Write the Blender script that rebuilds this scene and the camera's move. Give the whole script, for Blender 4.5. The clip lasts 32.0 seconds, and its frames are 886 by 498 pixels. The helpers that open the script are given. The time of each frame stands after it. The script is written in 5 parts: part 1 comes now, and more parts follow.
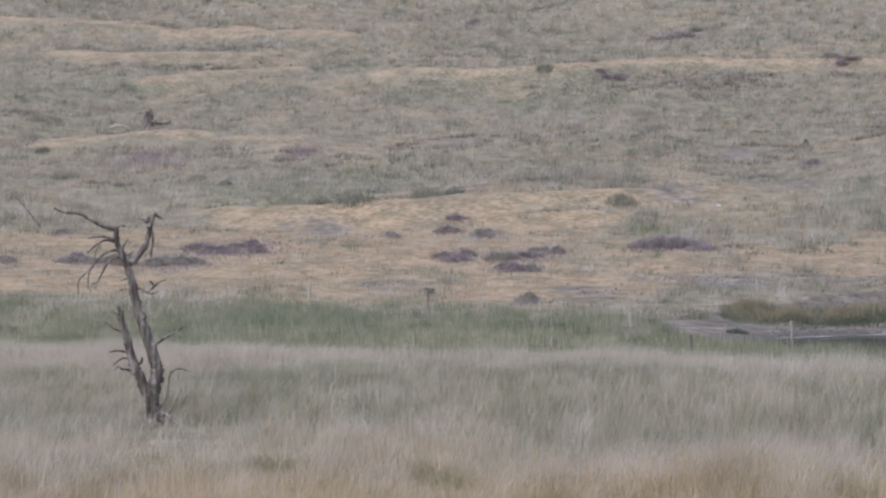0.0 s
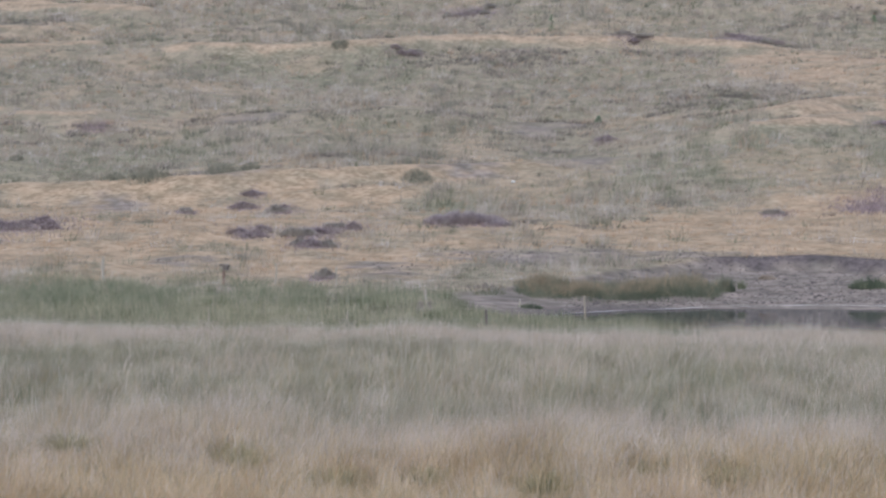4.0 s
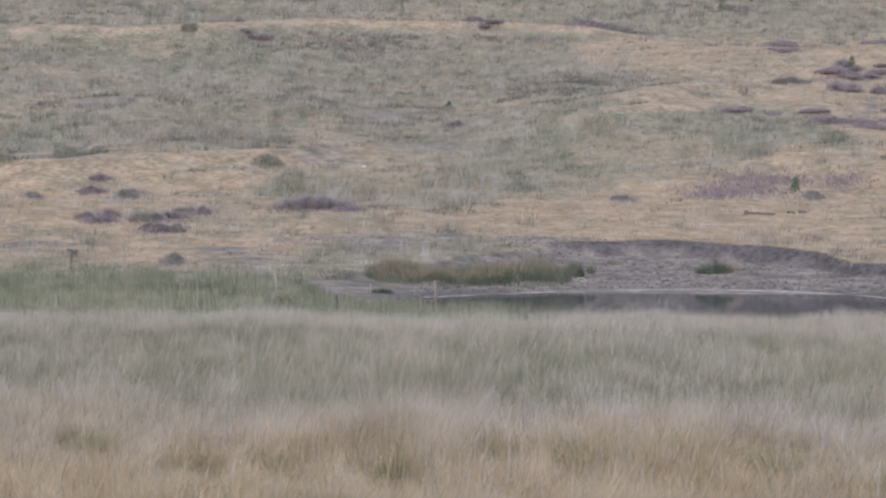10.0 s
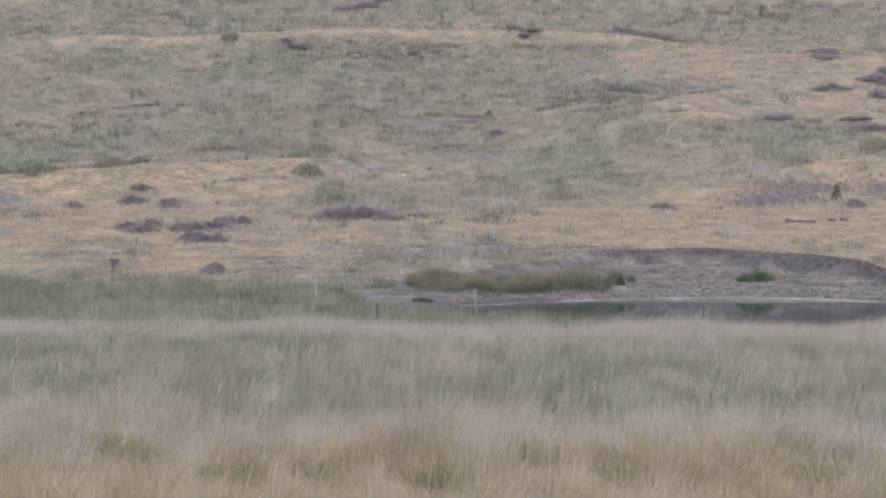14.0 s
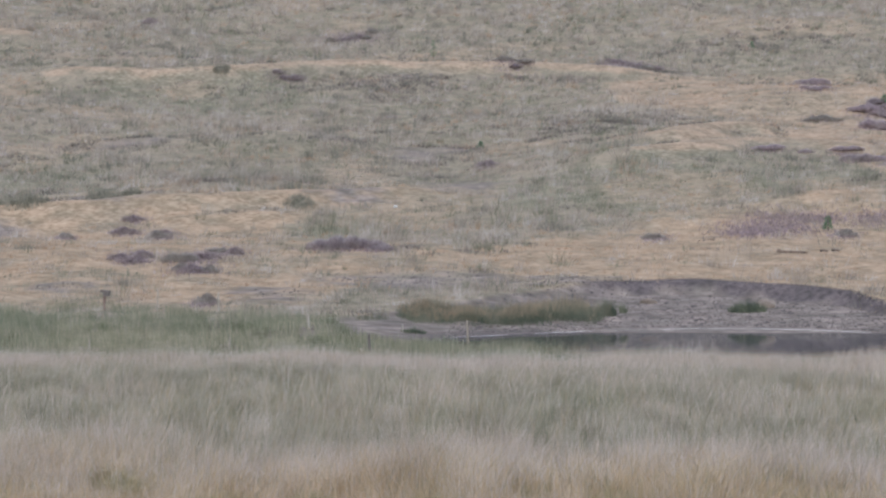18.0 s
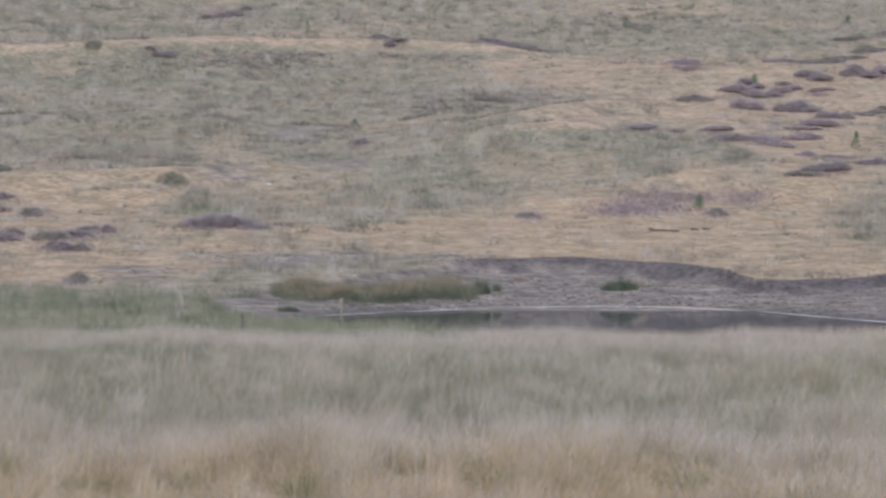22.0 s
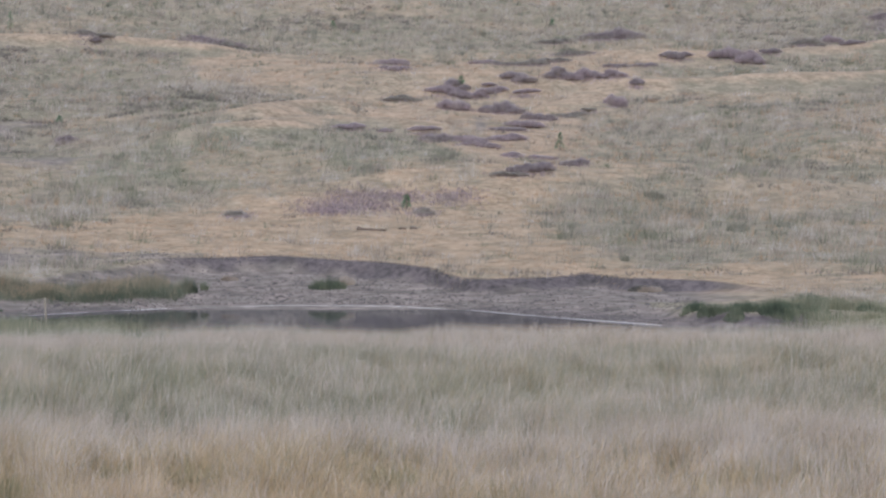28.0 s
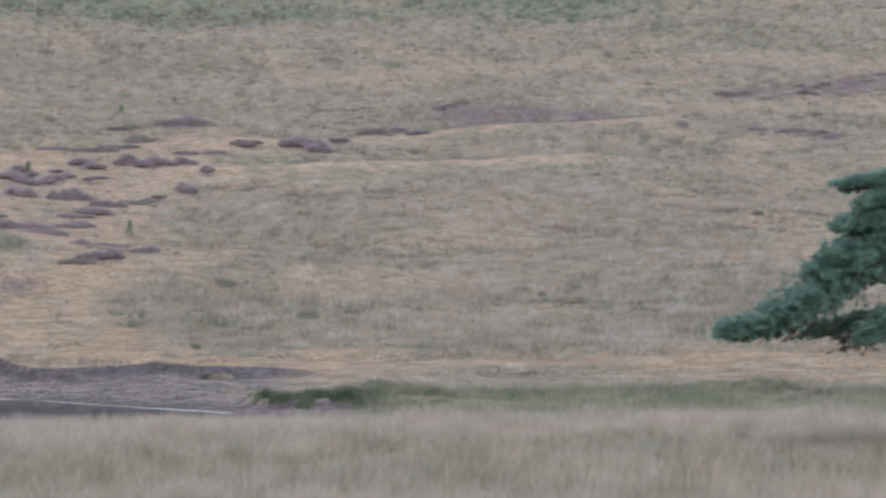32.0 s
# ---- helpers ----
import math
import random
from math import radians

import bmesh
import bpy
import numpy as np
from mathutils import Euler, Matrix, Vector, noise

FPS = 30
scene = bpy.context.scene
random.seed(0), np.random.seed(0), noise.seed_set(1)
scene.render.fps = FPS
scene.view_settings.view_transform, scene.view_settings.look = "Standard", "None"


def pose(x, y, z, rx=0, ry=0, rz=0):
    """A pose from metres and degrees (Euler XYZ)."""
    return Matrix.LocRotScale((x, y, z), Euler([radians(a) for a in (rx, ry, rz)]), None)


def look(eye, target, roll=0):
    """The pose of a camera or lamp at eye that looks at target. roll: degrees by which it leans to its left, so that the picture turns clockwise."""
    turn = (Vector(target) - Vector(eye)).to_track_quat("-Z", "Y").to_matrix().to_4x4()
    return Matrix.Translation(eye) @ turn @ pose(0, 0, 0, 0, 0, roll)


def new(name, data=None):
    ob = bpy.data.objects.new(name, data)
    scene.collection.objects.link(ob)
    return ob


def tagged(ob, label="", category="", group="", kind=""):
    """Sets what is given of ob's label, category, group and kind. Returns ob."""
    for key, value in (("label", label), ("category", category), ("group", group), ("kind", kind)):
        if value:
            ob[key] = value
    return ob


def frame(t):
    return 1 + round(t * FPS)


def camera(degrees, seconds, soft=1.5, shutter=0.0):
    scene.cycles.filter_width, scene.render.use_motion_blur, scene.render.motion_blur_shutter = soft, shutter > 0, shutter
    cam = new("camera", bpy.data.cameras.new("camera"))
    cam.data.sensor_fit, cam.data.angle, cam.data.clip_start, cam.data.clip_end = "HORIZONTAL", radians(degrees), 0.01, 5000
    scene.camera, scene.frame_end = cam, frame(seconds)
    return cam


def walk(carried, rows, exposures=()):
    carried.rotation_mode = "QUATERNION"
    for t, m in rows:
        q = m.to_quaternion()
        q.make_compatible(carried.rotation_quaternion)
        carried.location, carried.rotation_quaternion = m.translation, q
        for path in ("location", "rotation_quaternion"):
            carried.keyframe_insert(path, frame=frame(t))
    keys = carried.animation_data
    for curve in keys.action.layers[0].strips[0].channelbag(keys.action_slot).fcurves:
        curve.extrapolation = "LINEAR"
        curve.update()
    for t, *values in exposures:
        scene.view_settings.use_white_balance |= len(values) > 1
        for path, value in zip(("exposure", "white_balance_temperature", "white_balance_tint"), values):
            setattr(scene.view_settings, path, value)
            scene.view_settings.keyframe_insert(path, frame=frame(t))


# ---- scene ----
# ---- camera: it stands on a rise and turns: seconds, yaw, pitch, roll ----
cam = camera(23.92, 32.0, soft=2.35, shutter=0.5)
EYE = 3.15
ROWS = [
    (0.0, 15.971, -0.155, -0.068),
    (0.5, 15.91, -0.085, -0.094),
    (1.0, 15.123, -0.035, -0.05),
    (1.5, 14.482, -0.086, -0.034),
    (2.0, 13.723, -0.338, 0.037),
    (2.5, 12.757, -0.644, 0.011),
    (3.0, 12.131, -0.686, 0.016),
    (3.5, 11.126, -0.837, 0.052),
    (4.0, 10.384, -0.812, 0.006),
    (4.5, 9.528, -0.54, -0.063),
    (6.5, 7.661, -0.777, -0.213),
    (7.0, 7.13, -0.936, -0.23),
    (7.5, 6.505, -1.072, -0.219),
    (8.0, 6.175, -1.138, -0.13),
    (8.5, 6.2, -1.155, -0.146),
    (9.0, 6.22, -1.187, -0.115),
    (9.5, 6.197, -1.209, -0.124),
    (10.0, 6.294, -1.223, -0.086),
    (10.5, 6.296, -1.359, -0.044),
    (11.0, 6.23, -1.333, -0.044),
    (11.5, 6.187, -1.335, -0.034),
    (12.0, 6.125, -1.335, 0.023),
    (12.5, 6.133, -1.388, -0.016),
    (13.0, 6.07, -1.701, 0.008),
    (13.5, 6.166, -1.701, 0.038),
    (13.7, 6.76, -1.21, 0.045),
    (13.8, 7.3, -1.04, 0.055),
    (14.0, 7.391, -0.985, 0.068),
    (14.5, 7.228, -1.015, 0.129),
    (15.0, 7.231, -0.822, 0.151),
    (15.5, 7.266, -0.296, 0.154),
    (17.5, 7.104, -0.176, 0.152),
    (18.0, 7.171, -0.133, 0.14),
    (18.5, 7.113, 0.01, 0.137),
    (19.0, 6.842, 0.162, 0.135),
    (19.5, 6.594, 0.159, 0.127),
    (20.0, 6.456, 0.127, 0.141),
    (20.5, 6.313, 0.003, 0.133),
    (21.0, 6.122, -0.156, 0.14),
    (21.5, 5.46, -0.391, 0.098),
    (22.0, 3.721, -0.739, 0.053),
    (22.5, 1.315, -0.986, 0.011),
    (23.0, -1.055, -0.853, -0.004),
    (23.5, -2.717, -0.776, -0.047),
    (24.0, -3.835, -0.753, -0.059),
    (24.5, -4.344, -0.77, -0.066),
    (26.5, -4.053, -0.768, -0.124),
    (27.0, -4.11, -0.829, -0.076),
    (27.5, -4.118, -0.854, -0.08),
    (28.0, -4.259, -0.761, -0.129),
    (28.5, -4.523, -0.682, -0.084),
    (29.0, -5.489, -0.471, -0.026),
    (29.5, -6.464, -0.167, 0.001),
    (29.7, -7.62, 1.18, 0.004),
    (29.8, -8.24, 2.06, 0.005),
    (29.9, -8.72, 2.46, 0.006),
    (30.0, -9.075, 2.506, 0.008),
    (30.5, -10.5, 2.475, 0.079),
    (31.0, -11.937, 1.792, 0.082),
    (31.5, -13.651, 1.506, 0.094),
    (32.0, -15.971, 1.625, 0.21),
]
walk(cam, [(t, pose(0, 0, EYE, 90 + pitch, roll, yaw)) for t, yaw, pitch, roll in ROWS],
     exposures=[(0, .825, 5960, 12), (28, .82, 5980, 12), (30, .77, 5930, 12), (32, .77, 5880, 12)])

# ---- light: a bright overcast sky ----
world = bpy.data.worlds.new("overcast")
scene.world = world
world.use_nodes = True
wn, wl = world.node_tree.nodes, world.node_tree.links
sky = wn.new("ShaderNodeTexSky")
sky.sky_type, sky.sun_disc = "NISHITA", False
sky.sun_elevation, sky.sun_rotation = radians(48), radians(200)
grey = wn.new("ShaderNodeHueSaturation")
grey.inputs["Saturation"].default_value = 0.6
wl.new(sky.outputs[0], grey.inputs["Color"])
wl.new(grey.outputs[0], wn["Background"].inputs["Color"])
wn["Background"].inputs["Strength"].default_value = 0.14
sun = new("sun", bpy.data.lights.new("sun", "SUN"))
sun.data.energy, sun.data.angle, sun.data.color = 1.0, radians(25), (1, .97, .93)
sun.matrix_world = look((0, 0, 50), (Vector((0, 0, 50)) - Vector((math.sin(radians(200)) * math.cos(radians(48)), math.cos(radians(200)) * math.cos(radians(48)), math.sin(radians(48))))))

# ---- the lie of the land ----
WATER = -0.75
STATION = [-60, -20, 0, 7, 13, 60, 88, 96, 104, 116, 130, 145, 160, 190, 220, 265, 310, 350, 390, 450, 520, 620, 800, 1200, 2500]
HEIGHT = [2.2, 1.8, 1.5, .8, 0, 0, 0, .15, .55, 1.6, 3.05, 5.0, 7.4, 12.3, 17.9, 28.6, 40.7, 53, 66, 84, 98, 108, 113, 116, 120]


def smooth(a, b, v):
    s = np.clip((v - a) / (b - a), 0, 1)
    return s * s * (3 - 2 * s)


def vnoise(x, y, size, seed):
    """Smooth value noise from 0 to 1 over the plan, with cells of that size."""
    x, y = np.asarray(x, float) / size + seed * 17.3, np.asarray(y, float) / size - seed * 9.1
    i, j = np.floor(x), np.floor(y)
    u, v = x - i, y - j
    u, v = u * u * (3 - 2 * u), v * v * (3 - 2 * v)

    def lattice(a, b):
        s = np.sin(a * 127.1 + b * 311.7 + seed * 74.7) * 43758.5453
        return s - np.floor(s)
    return (lattice(i, j) * (1 - u) + lattice(i + 1, j) * u) * (1 - v) + (lattice(i, j + 1) * (1 - u) + lattice(i + 1, j + 1) * u) * v


# crests of the hillside: rise (m), half depth (m) and the line along the top
CRESTS = [
    (.5, 2.4, [(-140, 256), (-127, 258), (-119, 261), (-112, 258), (-104, 262), (-88, 258)]),
    (.6, 1.8, [(-118, 239), (-110, 238), (-102, 242), (-95, 243)]),
    (.4, 1.5, [(-98, 222), (-94, 231), (-87, 236)]),
    (.6, 1.6, [(-72, 232), (-65, 232), (-59, 233), (-52, 235), (-48, 241), (-38, 246), (-28, 247), (-15, 247), (-9, 243)]),
    (.3, 1.3, [(-49, 240), (-43, 247), (-38, 247)]),
    (.4, 1.7, [(-90, 180), (-87, 184), (-84, 186), (-79, 187)]),
    (.3, 1.2, [(-74, 185), (-69, 184), (-67, 187)]),
]
CRESTS += [
    (.5, 1.4, [(-58, 145), (-54, 145), (-49, 147), (-44, 147), (-40, 149), (-36, 150), (-30, 154), (-23, 158)]),
    (.3, .9, [(-37, 144), (-34, 145), (-31, 146)]),
    (.8, 1.8, [(-6, 176), (-1, 180), (4, 185), (9, 185), (12, 183)]),
    (.7, 1.6, [(-3, 187), (0, 196), (2, 198), (5, 199)]),
    (.6, 1.7, [(28, 204), (32, 210), (36, 214), (42, 215), (52, 216), (64, 219), (78, 217)]),
    (.4, 1.6, [(43, 232), (49, 231), (56, 233), (70, 238), (84, 238), (98, 241)]),
]
PALE_BANDS = [(.1, 5, [(64, 286), (76, 291), (90, 293), (103, 294), (116, 293), (127, 285), (138, 280), (148, 276)]), (.1, 3, [(100, 262), (118, 250), (140, 246)])]


def crest_at(x, y, lines=CRESTS):
    """The rise of the crests, and how near to a crest's top line each place lies, 0 to 1."""
    x, y = np.atleast_1d(np.asarray(x, float)), np.atleast_1d(np.asarray(y, float))
    rise, near = np.zeros(x.shape), np.zeros(x.shape)
    for high, deep, line in lines:
        box = (x > line[0][0] - 9) & (x < line[-1][0] + 9) & (y > min(q[1] for q in line) - 14) & (y < max(q[1] for q in line) + 14)
        if not box.any():
            continue
        px, py = x[box], y[box]
        best = np.full(px.shape, 1e9)
        for (ax, ay), (bx, by) in zip(line, line[1:]):
            ux, uy = bx - ax, by - ay
            s = np.clip(((px - ax) * ux + (py - ay) * uy) / (ux * ux + uy * uy), 0, 1)
            best = np.minimum(best, np.hypot((px - ax - s * ux) * .8, py - ay - s * uy))
        wob = (vnoise(px, py, 4, 95) - .5) * 1.5 + (vnoise(px, py, 1.4, 96) - .5) * 1.0
        rise[box] = np.maximum(rise[box], high * np.exp(-(best / (deep * 1.7)) ** 2))
        near[box] = np.maximum(near[box], (1 - smooth(.55, 1.3, best / deep + wob)) * (.75 + .25 * vnoise(px, py, 6, 97)))
    return rise, near


def reach(x, y):
    return np.hypot(x, y + 120) - 120


def profile(r):
    return sum(np.interp(r + o, STATION, HEIGHT) for o in (-3, -1, 1, 3)) / 4


def slope_base(x, y):
    r = reach(x, y)
    far = smooth(112, 150, r)
    bumps = (vnoise(x, y, 17, 1) - .5) * 1.8 + (vnoise(x, y, 6, 2) - .5) * .45 + (vnoise(x, y, 2.2, 3) - .5) * .07
    near = (vnoise(x, y, 3.0, 4) - .5) * .24 + (vnoise(x, y, 8.0, 8) - .5) * .3 * (1 - smooth(44, 56, r))
    return profile(r) + far * bumps + (1 - far) * near + crest_at(x, y)[0].reshape(np.shape(r))


def shore_y(x):
    """The far water's edge of the pond, as y over x."""
    return np.interp(x, [-16, -12.5, -9.6, -5.3, -0.5, 4.6, 8, 9.1, 11, 12.7, 14.3, 16.5], [74, 82.6, 88, 93.4, 96.6, 95.6, 91.4, 88.4, 84, 80.5, 77, 73]) + (vnoise(x, 0 * x, 3.5, 5) - .5) * .8


def bank_y(x):
    """The top edge of the eroded bank behind the beach."""
    return np.interp(x, [-19, -16.6, -14, -9, -5, 0, 3.3, 7.2, 8.6, 9.6, 11.5, 15, 16.5, 19.8, 22], [86, 91, 95, 106, 110.4, 112, 109.4, 105.5, 100.5, 100, 101, 103.6, 99.5, 97.3, 94]) + (vnoise(x, 0 * x, 2.6, 6) - .5) * 1.6


def hummock_y(x):
    """The eroded front of the low hummock at the pond's eastern end."""
    return np.interp(x, [14.6, 15.5, 17, 19, 22], [80.5, 78, 77, 77.4, 78.5]) + (vnoise(x, 0 * x, 1.0, 9) - .5) * .9


def hummock(x, y):
    d = y - hummock_y(x)
    return .32 * smooth(0, .6, d) * (1 - smooth(3.5, 9, d)) * smooth(14.8, 15.7, x) * (1 - smooth(20, 24, x))


def land(x, y):
    x, y = np.asarray(x, float), np.asarray(y, float)
    base = slope_base(x, y)
    sy, by = shore_y(x), bank_y(x)
    bank_h = np.interp(x, [-16, -9, -5, 7, 12, 17, 20, 23.5], [.1, .3, .66, .66, .55, .5, .42, .15])
    top = slope_base(x, by)
    foot = top - bank_h
    t = np.clip((y - sy) / np.maximum(by - sy, 1), 0, 1)
    beach = WATER + (foot - WATER) * t + (vnoise(x, y, .8, 7) - .5) * .035 * smooth(0, .15, t)
    near = np.interp(x, [-16, -12, -9, -6, -3, 0, 12], [82, 79, 75, 70, 64, 60.5, 60.5])
    bed = WATER - np.clip(np.minimum(sy - y, y - near) * .08, -.36, .6)
    hollow = np.where(y < sy, bed, beach)
    hollow = hollow + (base - hollow) * smooth(-1.5, .5, y - by)
    low = base - .45 * smooth(52, 60, y) * (1 - smooth(78, 100, y))
    side = smooth(-19, -12, x) * (1 - smooth(18.5, 24, x))
    ground = low + (np.where(y > 62, hollow, low) - low) * side * smooth(56, 63, y)
    return ground + hummock(x, y)


# ---- materials ----
def mat(name, rough=.85):
    m = bpy.data.materials.new(name)
    m.use_nodes = True
    p = m.node_tree.nodes["Principled BSDF"]
    p.inputs["Roughness"].default_value = rough
    p.inputs["Specular IOR Level"].default_value = .25
    return m, m.node_tree.nodes, m.node_tree.links, p


def ramp(n, stops):
    r = n.new("ShaderNodeValToRGB")
    e = r.color_ramp.elements
    while len(e) < len(stops):
        e.new(.5)
    for el, (at, col) in zip(e, stops):
        el.position, el.color = at, (*col, 1)
    return r


def noise_tex(n, l, scale, detail=4, stretch=None):
    c = n.new("ShaderNodeTexCoord")
    t = n.new("ShaderNodeTexNoise")
    t.inputs["Scale"].default_value, t.inputs["Detail"].default_value = scale, detail
    if stretch:
        mp = n.new("ShaderNodeMapping")
        mp.inputs["Scale"].default_value = stretch
        l.new(c.outputs["Object"], mp.inputs[0])
        l.new(mp.outputs[0], t.inputs["Vector"])
    else:
        l.new(c.outputs["Object"], t.inputs["Vector"])
    return t


def mixc(n, l, fac, a, b, blend="MIX"):
    m = n.new("ShaderNodeMix")
    m.data_type, m.blend_type = "RGBA", blend
    for sock, v in ((m.inputs["Factor"], fac), (m.inputs["A"], a), (m.inputs["B"], b)):
        if isinstance(v, (int, float)):
            sock.default_value = v
        elif isinstance(v, tuple):
            sock.default_value = (*v, 1)
        else:
            l.new(v, sock)
    return m.outputs["Result"]


def blade_mat(name, stops, patch=.25, tint=(.5, .5, .5), amount=.35, clump=1.1, own=.4, thin=.45, tuft=0):
    """Grass: shades by clump and by blade, with broad patches of another tint. own: a blade's share in its shade; tuft: its tussock's."""
    m, n, l, p = mat(name, .8)
    g = n.new("ShaderNodeNewGeometry")
    t2 = noise_tex(n, l, clump, 2)
    stretch = n.new("ShaderNodeMapRange")
    for key, v in (("From Min", .39), ("From Max", .61)):
        stretch.inputs[key].default_value = v
    l.new(t2.outputs["Fac"], stretch.inputs["Value"])
    blend = n.new("ShaderNodeMix")
    blend.inputs["Factor"].default_value = own
    l.new(stretch.outputs[0], blend.inputs["A"])
    l.new(g.outputs["Random Per Island"], blend.inputs["B"])
    shade = blend.outputs["Result"]
    if tuft:
        tone = n.new("ShaderNodeAttribute")
        tone.attribute_name = "tone"
        both = n.new("ShaderNodeMix")
        both.inputs["Factor"].default_value = tuft
        l.new(shade, both.inputs["A"])
        l.new(tone.outputs["Fac"], both.inputs["B"])
        shade = both.outputs["Result"]
    r = ramp(n, stops)
    l.new(shade, r.inputs[0])
    t = noise_tex(n, l, patch, 3)
    k = ramp(n, [(.42, (0, 0, 0)), (.62, (amount, amount, amount))])
    l.new(t.outputs["Fac"], k.inputs[0])
    col = mixc(n, l, k.outputs[0], r.outputs[0], tint)
    l.new(col, p.inputs["Base Color"])
    tr = n.new("ShaderNodeBsdfTranslucent")
    l.new(col, tr.inputs["Color"])
    mx = n.new("ShaderNodeMixShader")
    mx.inputs[0].default_value = thin
    l.new(p.outputs[0], mx.inputs[1])
    l.new(tr.outputs[0], mx.inputs[2])
    l.new(mx.outputs[0], n["Material Output"].inputs["Surface"])
    return m


def plain_mat(name, stops, scale, rough=.85, bump=.3, stretch=None, distance=.02):
    m, n, l, p = mat(name, rough)
    t = noise_tex(n, l, scale, 6, stretch)
    r = ramp(n, stops)
    l.new(t.outputs["Fac"], r.inputs[0])
    l.new(r.outputs[0], p.inputs["Base Color"])
    b = n.new("ShaderNodeBump")
    b.inputs["Strength"].default_value, b.inputs["Distance"].default_value = bump, distance
    l.new(t.outputs["Fac"], b.inputs["Height"])
    l.new(b.outputs[0], p.inputs["Normal"])
    return m


STRAW = blade_mat("straw_grass", [(.1, (.400, .285, .162)), (.5, (.555, .405, .245)), (.9, (.720, .572, .392))], .5, (.455, .375, .215), .4, 1.5, .4)
TUSSOCK = blade_mat("tussock_blade", [(.1, (.225, .213, .120)), (.5, (.410, .355, .208)), (.9, (.660, .545, .360))], .5, (.375, .325, .185), .4, 1.1, .6, .6)
PALE = blade_mat("pale_flowering_grass", [(.1, (.440, .368, .298)), (.5, (.562, .486, .404)), (.9, (.712, .626, .544))], .3, (.548, .444, .356), .45, 1.5, .4)
GREEN = blade_mat("green_moor_grass", [(.1, (.150, .156, .100)), (.5, (.322, .308, .205)), (.9, (.550, .482, .360))], .5, (.232, .232, .147), .5, 1.5, .4)
RUSH = blade_mat("green_rush", [(.1, (.094, .115, .066)), (.5, (.240, .250, .148)), (.9, (.500, .445, .320))], .2, (.372, .336, .230), .55, .5, .25)
MARSH_DARK = blade_mat("marsh_dark_rush", [(.1, (.134, .159, .097)), (.6, (.240, .255, .166)), (.9, (.450, .414, .300))], .4, (.270, .262, .180), .4, 1.2, .35)
CLUMP_RUSH = blade_mat("dark_rush", [(.1, (.070, .089, .060)), (.6, (.136, .163, .105)), (.9, (.268, .270, .180))], .8, (.190, .196, .130), .45, 1.5)
BANK_TURF = blade_mat("bank_turf", [(.1, (.042, .036, .041)), (.6, (.090, .075, .082)), (.9, (.162, .135, .129))], .4, (.078, .066, .074), .5, 1.2)
BANK_TUFT = blade_mat("bank_tuft", [(.1, (.080, .078, .066)), (.6, (.150, .142, .115)), (.9, (.270, .240, .190))], .6, (.17, .15, .12), .5, 1.8)
REED = blade_mat("reed_leaf", [(.1, (.090, .112, .076)), (.6, (.165, .184, .124)), (.9, (.310, .285, .204))], .5, (.225, .215, .150), .5)
REED_TIP = blade_mat("reed_plume", [(.1, (.300, .225, .146)), (.9, (.465, .360, .240))], .4, (.345, .268, .180), .5)
HILL = blade_mat("hill_grass", [(.08, (.132, .135, .104)), (.35, (.258, .248, .197)), (.55, (.384, .335, .270)), (.72, (.472, .392, .309)), (.92, (.585, .527, .467))], .13, (.425, .350, .294), .45, .45, .2, tuft=.3)
HILL_PALE = blade_mat("hill_pale_grass", [(.1, (.300, .242, .185)), (.4, (.445, .376, .307)), (.9, (.650, .585, .525))], .25, (.503, .410, .322), .5, .45, .2, tuft=.3)
HILL_LUSH = blade_mat("hill_green_grass", [(.1, (.135, .145, .093)), (.5, (.262, .256, .174)), (.9, (.440, .405, .305))], .13, (.262, .258, .172), .6, .45, .2, tuft=.3)
BROW = blade_mat("brow_grass", [(.1, (.128, .138, .105)), (.5, (.210, .216, .166)), (.9, (.325, .318, .255))], .13, (.205, .213, .160), .6, .4, .28)
HILL_STRAW = blade_mat("hill_straw_grass", [(.1, (.370, .252, .158)), (.5, (.482, .334, .213)), (.9, (.590, .438, .306))], .15, (.492, .328, .203), .6, .8, .2, tuft=.25)
# the lower straw, slightly greyed: distance haze put into the colour
HAZED_STRAW = blade_mat("hazed_straw_grass", [(.1, (.364, .251, .166)), (.5, (.478, .336, .228)), (.9, (.588, .444, .324))], .15, (.487, .331, .220), .6, .8, .2, tuft=.25)
LOW_HEATH = blade_mat("low_heath", [(.1, (.095, .085, .075)), (.5, (.180, .158, .138)), (.9, (.300, .260, .228))], .2, (.21, .165, .155), .5, 1.0, .4)
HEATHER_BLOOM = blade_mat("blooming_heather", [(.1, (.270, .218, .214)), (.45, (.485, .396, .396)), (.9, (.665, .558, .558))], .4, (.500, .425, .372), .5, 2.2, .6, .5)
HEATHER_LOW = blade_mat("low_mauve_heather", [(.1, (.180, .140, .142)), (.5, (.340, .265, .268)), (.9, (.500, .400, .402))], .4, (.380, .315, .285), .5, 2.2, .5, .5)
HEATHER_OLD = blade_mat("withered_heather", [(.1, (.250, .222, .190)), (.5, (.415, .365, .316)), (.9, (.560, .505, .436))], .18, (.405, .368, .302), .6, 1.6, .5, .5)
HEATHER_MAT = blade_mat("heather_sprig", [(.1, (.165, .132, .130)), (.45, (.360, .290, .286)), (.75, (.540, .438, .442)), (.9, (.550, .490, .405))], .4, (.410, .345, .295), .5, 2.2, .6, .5)
